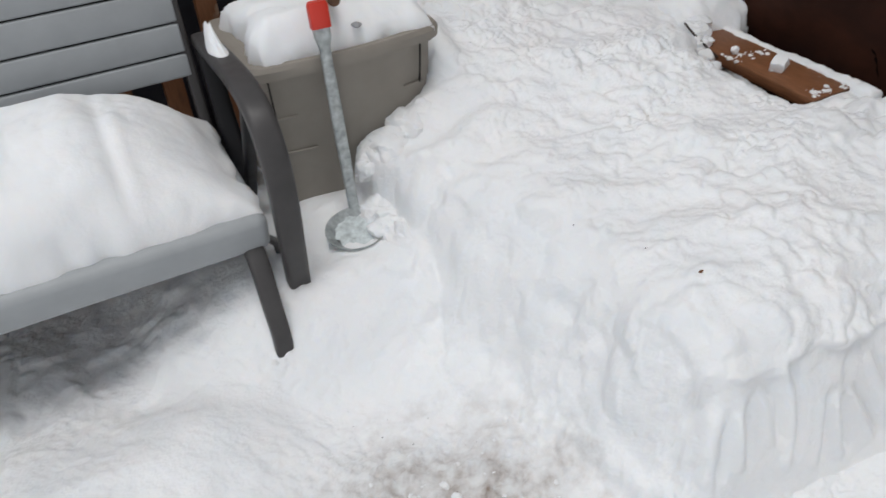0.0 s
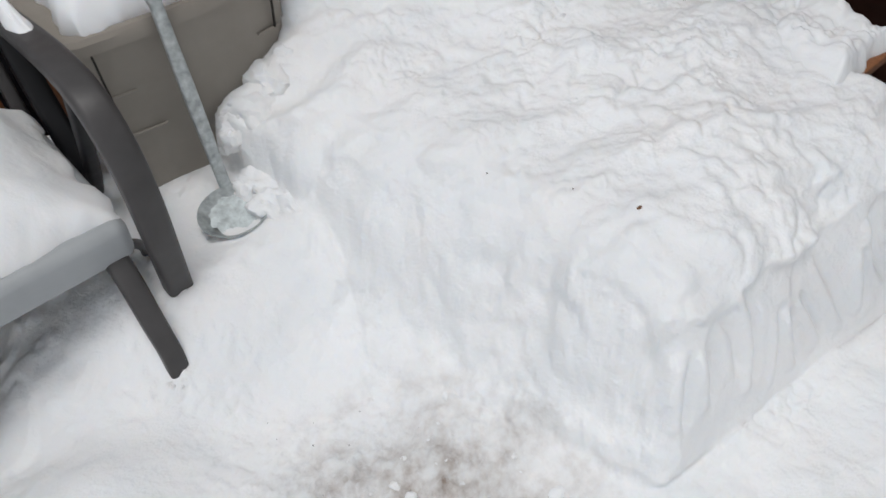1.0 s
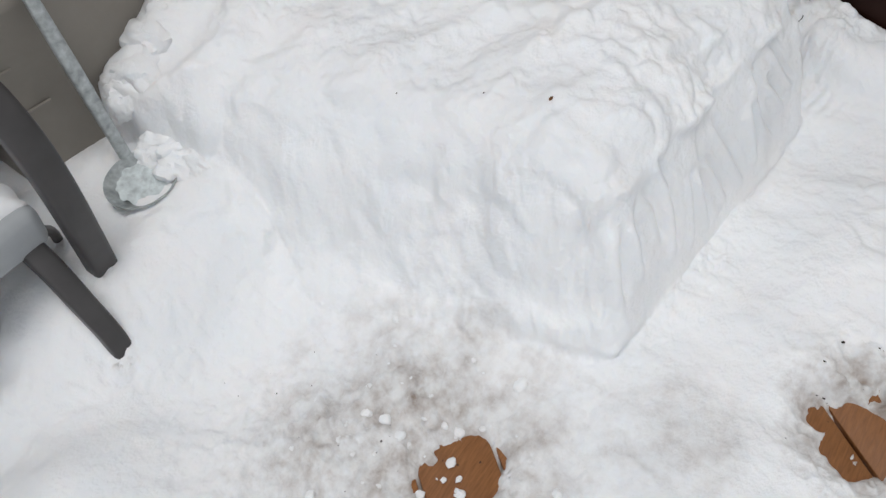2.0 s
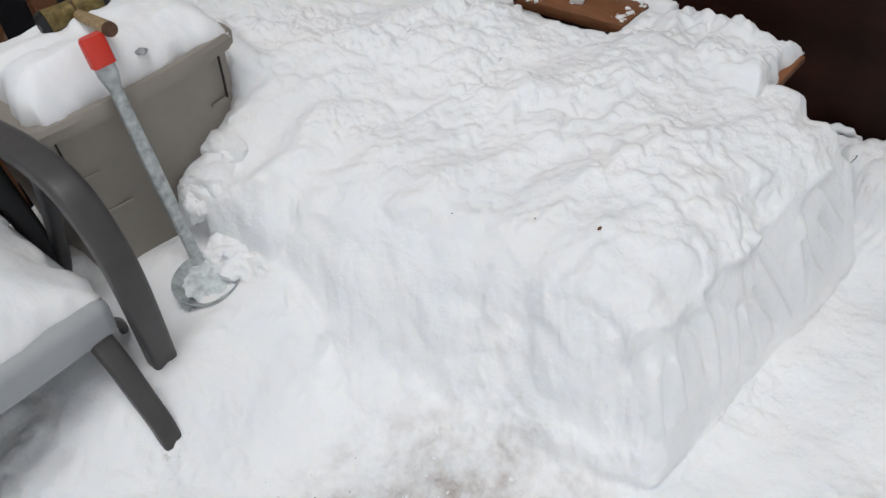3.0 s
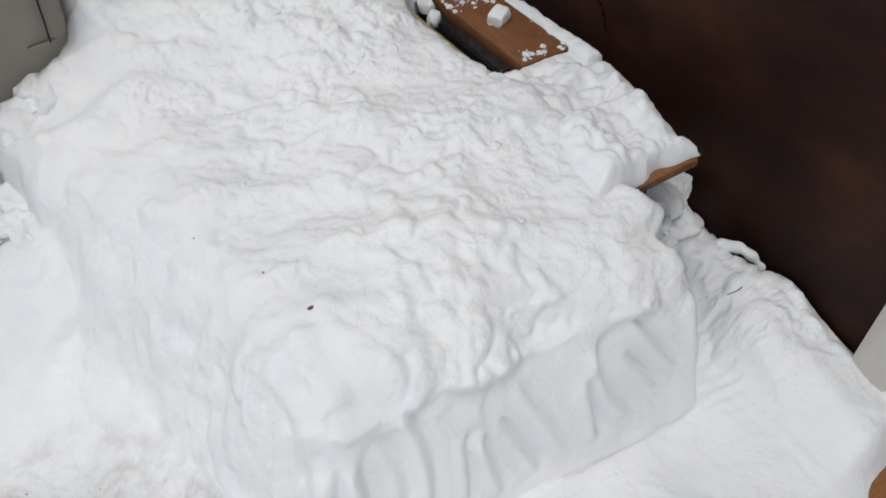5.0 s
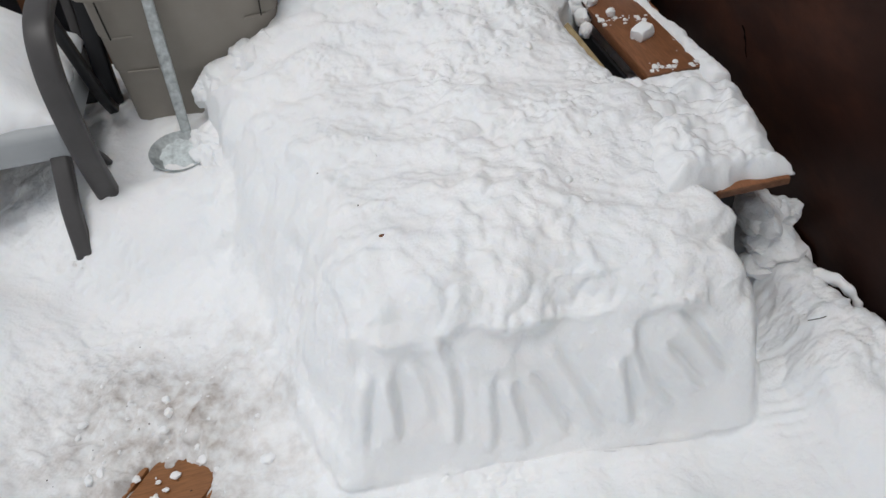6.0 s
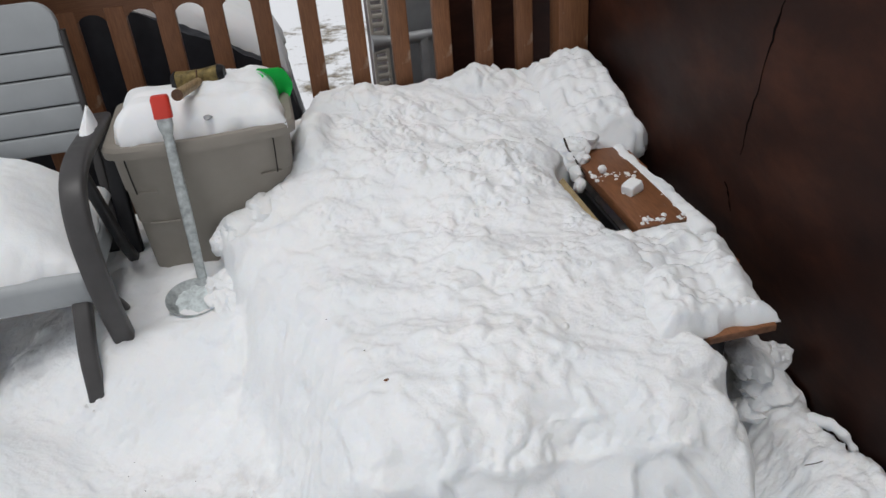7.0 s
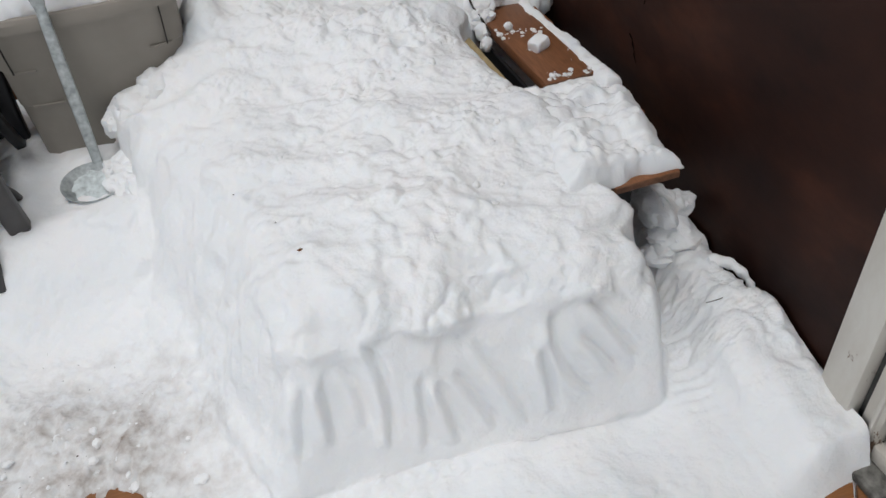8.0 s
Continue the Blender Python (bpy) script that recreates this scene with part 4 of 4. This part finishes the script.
snow_cap("snow_cushion", BL + 0.02, BR - 0.008, 1.422, 1.868, seat_snow, 81, "thick smooth cushion of snow on the bench seat", amp=0.003, edge=0.08, wander=0.014, sag=0.0)
bm = bmesh.new()
lump(bm, 0, 0, 0, 1.0, 12, 1.0, 3)
for v in bm.verts:
    along = max(0.0, min(1.0, (v.co.y + 1.2) / 2.4))
    tall = 0.010 + 0.055 * along ** 1.3
    v.co = Vector((0.519 + 0.024 * v.co.x * (1 - 0.5 * max(0, v.co.z)), 1.715 + 0.058 * v.co.y, 0.591 + tall * max(-0.15, v.co.z)))
tagged(link("snow_peak", bm, CLEAN_SNOW), "small ridge of snow lying on the armrest", "snow")

# ---- storage box ----
bin_box = thing("storage_box", "taupe resin deck storage box with moulded panels", "storage box", at=(0.79, 1.82, DECK_Z))


def bow_ring(x0, x1, y0, y1, bow, r, count=11):
    """Outline of the box seen from above, its front bowed outwards."""
    pts = []
    for k in range(count):
        u = k / (count - 1)
        x = x0 + r + (x1 - x0 - 2 * r) * u
        pts.append((x, y0 - bow * math.sin(math.pi * (0.12 + 0.76 * u))))
    for cx, cy, a0 in ((x1 - r, y0 + r * 0.9, -70), (x1 - r, y1 - r, 0), (x0 + r, y1 - r, 90), (x0 + r, y0 + r * 0.9, 180)):
        span = 70 if a0 in (-70, 180) else 90
        for k in range(6):
            w = radians(a0 + span * k / 5)
            pts.append((cx + r * math.cos(w), cy + r * math.sin(w)))
    return pts


def loft(rings, close=True):
    bm = bmesh.new()
    rows = [[bm.verts.new((x, y, z)) for x, y in pts] for z, pts in rings]
    n = len(rows[0])
    for a, b in zip(rows, rows[1:]):
        for k in range(n):
            bm.faces.new((a[k], a[(k + 1) % n], b[(k + 1) % n], b[k]))
    if close:
        bm.faces.new(rows[0][::-1])
        bm.faces.new(rows[-1])
    return bm


def at_bin(bm):
    bmesh.ops.translate(bm, vec=(-0.79, -1.82, -DECK_Z), verts=bm.verts)
    return bm


def body_ring(z, grow=0.0):
    k = (z + 0.085) / 0.62
    return bow_ring(0.598 - 0.030 * k - grow, 0.985 + 0.034 * k + grow, 1.700 - 0.030 * k - grow, 1.965 + 0.02 * k + grow, 0.03, 0.035)


bin_body = part("body", at_bin(loft([(z, body_ring(z, gr)) for z, gr in ((-0.083, 0), (0.10, 0), (0.318, 0), (0.322, 0.003), (0.418, 0.003), (0.422, 0.006), (0.532, 0.006))])), BOX, bin_box)
part("lid", at_bin(loft([(0.522, body_ring(0.53, 0.012)), (0.526, body_ring(0.53, 0.022)), (0.548, body_ring(0.53, 0.024)), (0.558, body_ring(0.53, 0.018)),
                         (0.560, body_ring(0.53, 0.006)), (0.553, body_ring(0.53, -0.006)), (0.56, body_ring(0.53, -0.05))])), BOX, bin_box, "lid with a rolled rim")
for x0, x1 in ((0.598, 0.606), (0.978, 0.983)):
    pts = [Vector((x0, 1.6415, 0.522)), Vector((x0 + (0.002 if x0 < 0.7 else -0.002), 1.645, 0.47)), Vector((x0 + (0.005 if x0 < 0.7 else -0.005), 1.649, 0.422))]
    part("seam", at_bin(sweep(pts, 0.0018, 0.004, power=3, ring=8)), BOX_DARK, bin_body, "dark vertical joint")
for z, x0, x1 in ((0.421, 0.605, 0.655), (0.325, 0.612, 0.69), (0.421, 0.93, 0.985)):
    pts = [Vector((x0 + (x1 - x0) * k / 6, 1.655 - 0.03 * math.sin(math.pi * (0.12 + 0.76 * (x0 + (x1 - x0) * k / 6 - 0.6) / 0.4)) + 0.014 + (0.421 - z) * 0.06, z)) for k in range(7)]
    part("moulding", at_bin(sweep(pts, 0.003, 0.0035, side=(0, 0, 1), power=2, ring=8)), BOX, bin_body)


def lid_snow(x, y):
    h = 0.083 + 0.012 * fbm(x, y, 0, 6, 2, seed=90) - 0.012 * bell(x, y, 0.76, 1.8, 0.05, 0.12) - 0.03 * step(1.72, 1.63, y)
    return np.full_like(x, 0.555), 0.555 + h


snow_cap("snow_dome", 0.586, 1.014, 1.640, 1.955, lid_snow, 91, "thick rounded snow on the storage box lid", amp=0.005, edge=0.060, wander=0.012, sag=0.014)
bm = bmesh.new()
lump(bm, 0.827, 1.650, 0.602, 0.011, 8, 0.5, 2)
tagged(link("pebble", bm, GREY), "grey pebble stuck in the lid snow", "pebble")

# ---- long handled scoop ----
scoop = thing("metal_scoop", "galvanised long handled scoop with red cap leaning on the box", "scoop", at=(0.71, 1.53, 0.16))


def at_scoop(bm):
    bmesh.ops.translate(bm, vec=(-0.71, -1.53, -0.16), verts=bm.verts)
    return bm


A, B = Vector((0.722, 1.535, 0.135)), Vector((0.7285, 1.604, 0.640))
pts = [A.lerp(B, k / 20) for k in range(21)]
scoop_handle = part("handle", at_scoop(sweep(pts, lambda u: 0.0135 + 0.006 * (u > 0.9) - 0.001 * math.sin(u * 9), lambda u: 0.008 + 0.004 * (u > 0.9), power=4)), STEEL, scoop)
C = A.lerp(B, 0.99)
part("end_cap", at_scoop(sweep([C, C.lerp(B + (B - A) * 0.10, 0.15), B + (B - A) * 0.085, B + (B - A) * 0.10], lambda u: 0.0225 if u < 0.9 else 0.019, lambda u: 0.0145 if u < 0.9 else 0.011, power=5)), RED, scoop_handle, "red plastic end cap")


def bowl():
    bm = bmesh.new()
    rows = []
    for shell in (0, 1):
        for k in range(9):
            if shell:
                k = 8 - k
            u = k / 8
            rad, dep = u, (1 - u ** 2) * -0.035 + (0.004 if shell == 0 else 0)
            rows.append([bm.verts.new((0.703 + 0.078 * rad * math.cos(2 * math.pi * j / 32), 1.482 + 0.058 * rad * math.sin(2 * math.pi * j / 32), 0.178 + dep + 0.02 * rad * math.sin(2 * math.pi * j / 32))) for j in range(32)])
    for a, b in zip(rows, rows[1:]):
        for j in range(32):
            bm.faces.new((a[j], a[(j + 1) % 32], b[(j + 1) % 32], b[j]))
    bmesh.ops.remove_doubles(bm, verts=bm.verts, dist=0.0004)
    return bm


part("bowl", at_scoop(bowl()), STEEL, scoop, "round steel bowl")
bm = bmesh.new()
tip = bm.verts.new((0.703, 1.482, 0.152))
rows = []
for k in range(9):
    r = 1 - k / 8.5
    row = []
    for j in range(40):
        w = 2 * math.pi * j / 40
        r = (1 - k / 8.5) * (0.90 + 0.22 * noise.noise(Vector((2.2 * math.cos(w), 2.2 * math.sin(w), 5.0))))
        x, y = 0.711 + 0.068 * r * math.cos(w), 1.489 + 0.050 * r * math.sin(w)
        rough = noise.noise(Vector((x * 60, y * 60, 1.0))) + 0.6 * noise.noise(Vector((x * 150, y * 150, 3.0)))
        row.append(bm.verts.new((x, y, 0.166 + 0.019 * r * math.sin(w) + 0.009 * (1 - r * r) + 0.0085 * rough * min(1, 3 * (1 - r)))))
    rows.append(row)
for p, q in zip(rows, rows[1:]):
    for j in range(40):
        bm.faces.new((p[j], p[(j + 1) % 40], q[(j + 1) % 40], q[j]))
bm.faces.new(rows[-1])
for j in range(40):
    bm.faces.new((tip, rows[0][(j + 1) % 40], rows[0][j]))
tagged(link("snow_in_scoop", bm, ICE), "icy snow filling the scoop bowl", "snow")

# ---- things on the lid ----
mallet = thing("mallet", "short mallet with a wooden handle and worn brass head", "mallet", at=(0.80, 1.72, 0.66))


def at_mallet(bm):
    bmesh.ops.translate(bm, vec=(-0.80, -1.72, -0.67), verts=bm.verts)
    return bm


H0, H1 = Vector((0.771, 1.618, 0.692)), Vector((0.812, 1.84, 0.650))
mallet_handle = part("handle", at_mallet(sweep([H0.lerp(H1, k / 10) for k in range(11)], lambda u: 0.0145 - 0.003 * u, lambda u: 0.0145 - 0.003 * u, side=(0, 0, 1), power=2)), HANDLE, mallet)
part("handle_end", at_mallet(sweep([H0 + (H0 - H1).normalized() * 0.0015, H0.copy() + (H1 - H0).normalized() * 0.001], 0.0145, 0.0145, side=(0, 0, 1), power=2)), DARK_END, mallet_handle, "dark sawn handle end")
head_line = [Vector((0.752 + 0.0125 * k, 1.850 - 0.002 * k, 0.655 + 0.0010 * k)) for k in range(10)]
mallet_head = part("head", at_mallet(sweep(head_line, lambda u: 0.025 - 0.004 * math.sin(u * 3.14), lambda u: 0.027 - 0.004 * math.sin(u * 3.14), side=(0, 0, 1), power=2.3)), BRASS, mallet, "worn brass coloured head")
for a, b in ((head_line[0], -1), (head_line[-1], 1)):
    part("face", at_mallet(sweep([a + Vector((0.001 * b, 0, 0)), a + Vector((0.010 * b, -0.0015 * b, 0.001 * b)), a + Vector((0.016 * b, -0.0025 * b, 0.0012 * b))], lambda u: 0.026 - 0.008 * u, lambda u: 0.028 - 0.009 * u, side=(0, 0, 1), power=2.3)), BLACK, mallet_head, "blackened striking face")
part("wedge", at_mallet(sweep([Vector((0.806, 1.818, 0.652)), Vector((0.806, 1.823, 0.668)), Vector((0.807, 1.832, 0.681))], 0.0022, 0.006, side=(1, 0, 0), power=3)), DARK_END, mallet_head, "dark seam round the head")

toy = thing("green_scoop", "bright green plastic hand scoop stuck in the snow", "scoop", at=(1.025, 1.845, 0.555))


def scoop_shell():
    bm = bmesh.new()
    rows = []
    for k in range(9):
        v = k / 8
        row = []
        for j in range(13):
            u = j / 12 * 2 - 1
            half = 0.040 * (1 - 0.75 * abs(2 * v - 1) ** 4)
            row.append(bm.verts.new((u * half, 0.034 * (1 - abs(u) ** 3) - 0.012 * v, 0.085 * v - 0.01 * u * u)))
        rows.append(row)
    for a, b in zip(rows, rows[1:]):
        for j in range(12):
            bm.faces.new((a[j], a[j + 1], b[j + 1], b[j]))
    bmesh.ops.solidify(bm, geom=bm.faces[:], thickness=0.004)
    bmesh.ops.transform(bm, matrix=Matrix.Scale(1.22, 4) @ Matrix.Rotation(radians(35), 4, "Z") @ Matrix.Rotation(radians(-24), 4, "Y") @ Matrix.Rotation(radians(-12), 4, "X"), verts=bm.verts)
    return bm


part("blade", scoop_shell(), GREEN, toy)
part("grip", sweep([Vector((-0.02, 0.0, 0.0)), Vector((-0.05, 0.01, 0.0)), Vector((-0.10, 0.02, -0.005))], 0.009, 0.007, side=(0, 0, 1), power=3), GREEN, toy)

# ---- litter in the snow ----
leaf = bmesh.new()
lump(leaf, 1.12, 0.793, snow_top(1.12, 0.793) + 0.001, 0.0048, 9, 0.5, 2)
tagged(link("dead_bud", leaf, LEAF), "small brown dead bud lying on the heap", "bud")
for x, y in ((1.03, 1.063), (1.094, 0.914)):
    bm = bmesh.new()
    lump(bm, x, y, snow_top(x, y) + 0.001, 0.0013, 14, 0.5, 2)
    tagged(link("dark_speck", bm, TWIG), "tiny dark speck of dirt on the heap", "dirt")
twig = sweep(spline([(1.905, 0.590, 0.085), (1.925, 0.583, 0.092), (1.945, 0.586, 0.090)]), 0.001, 0.001, side=(0, 0, 1), power=2, ring=6)
tagged(link("twig", twig, TWIG), "thin dark twig on the snow by the wall", "twig")
shard = sweep(spline([(1.968, 0.705, 0.075), (1.992, 0.688, 0.092), (2.014, 0.655, 0.098), (2.030, 0.622, 0.080), (2.036, 0.600, 0.058)]), lambda u: 0.020 - 0.013 * u + 0.003 * math.sin(u * 31), lambda u: 0.014 - 0.008 * u + 0.002 * math.sin(u * 23), side=(0, 0, 1), power=2, ring=10)
tagged(link("ice_crust", shard, CLEAN_SNOW), "hooked crust of icy snow against the wall", "ice")
stick = sweep(spline([(1.775, 1.60, 0.40), (1.772, 1.56, 0.385), (1.782, 1.52, 0.362), (1.785, 1.47, 0.345)]), 0.003, 0.003, side=(0, 0, 1), power=2, ring=6)
tagged(link("stick", stick, TWIG), "thin dark stick poking out of the heap", "stick")
specks = bmesh.new()
for k in range(44):
    x, y = (rnd.gauss(0.55, 0.12), rnd.gauss(0.85, 0.14)) if k % 4 else (rnd.gauss(1.08, 0.08), rnd.gauss(0.2, 0.07))
    z = snow_top(x, y)
    lump(specks, x, y, max(z, DECK_Z) + 0.001, rnd.choice((0.0008, 0.001, 0.0014, 0.0024)), k, 0.35, 2)
tagged(link("dirt_specks", specks, TWIG), "dark specks of dirt in the slush", "dirt", kind="stuff")
bm = bmesh.new()
lump(bm, 1.284, 2.120, 0.425, 0.022, 31, 0.6, 3)
tagged(link("snow_dab", bm, CLEAN_SNOW), "dab of snow stuck on a fence slat", "snow")
bm = bmesh.new()
lump(bm, 1.142, 2.112, 0.43, 0.026, 33, 1.1, 3)
tagged(link("snow_dab", bm, CLEAN_SNOW), "upright tooth of snow against a fence slat", "snow")
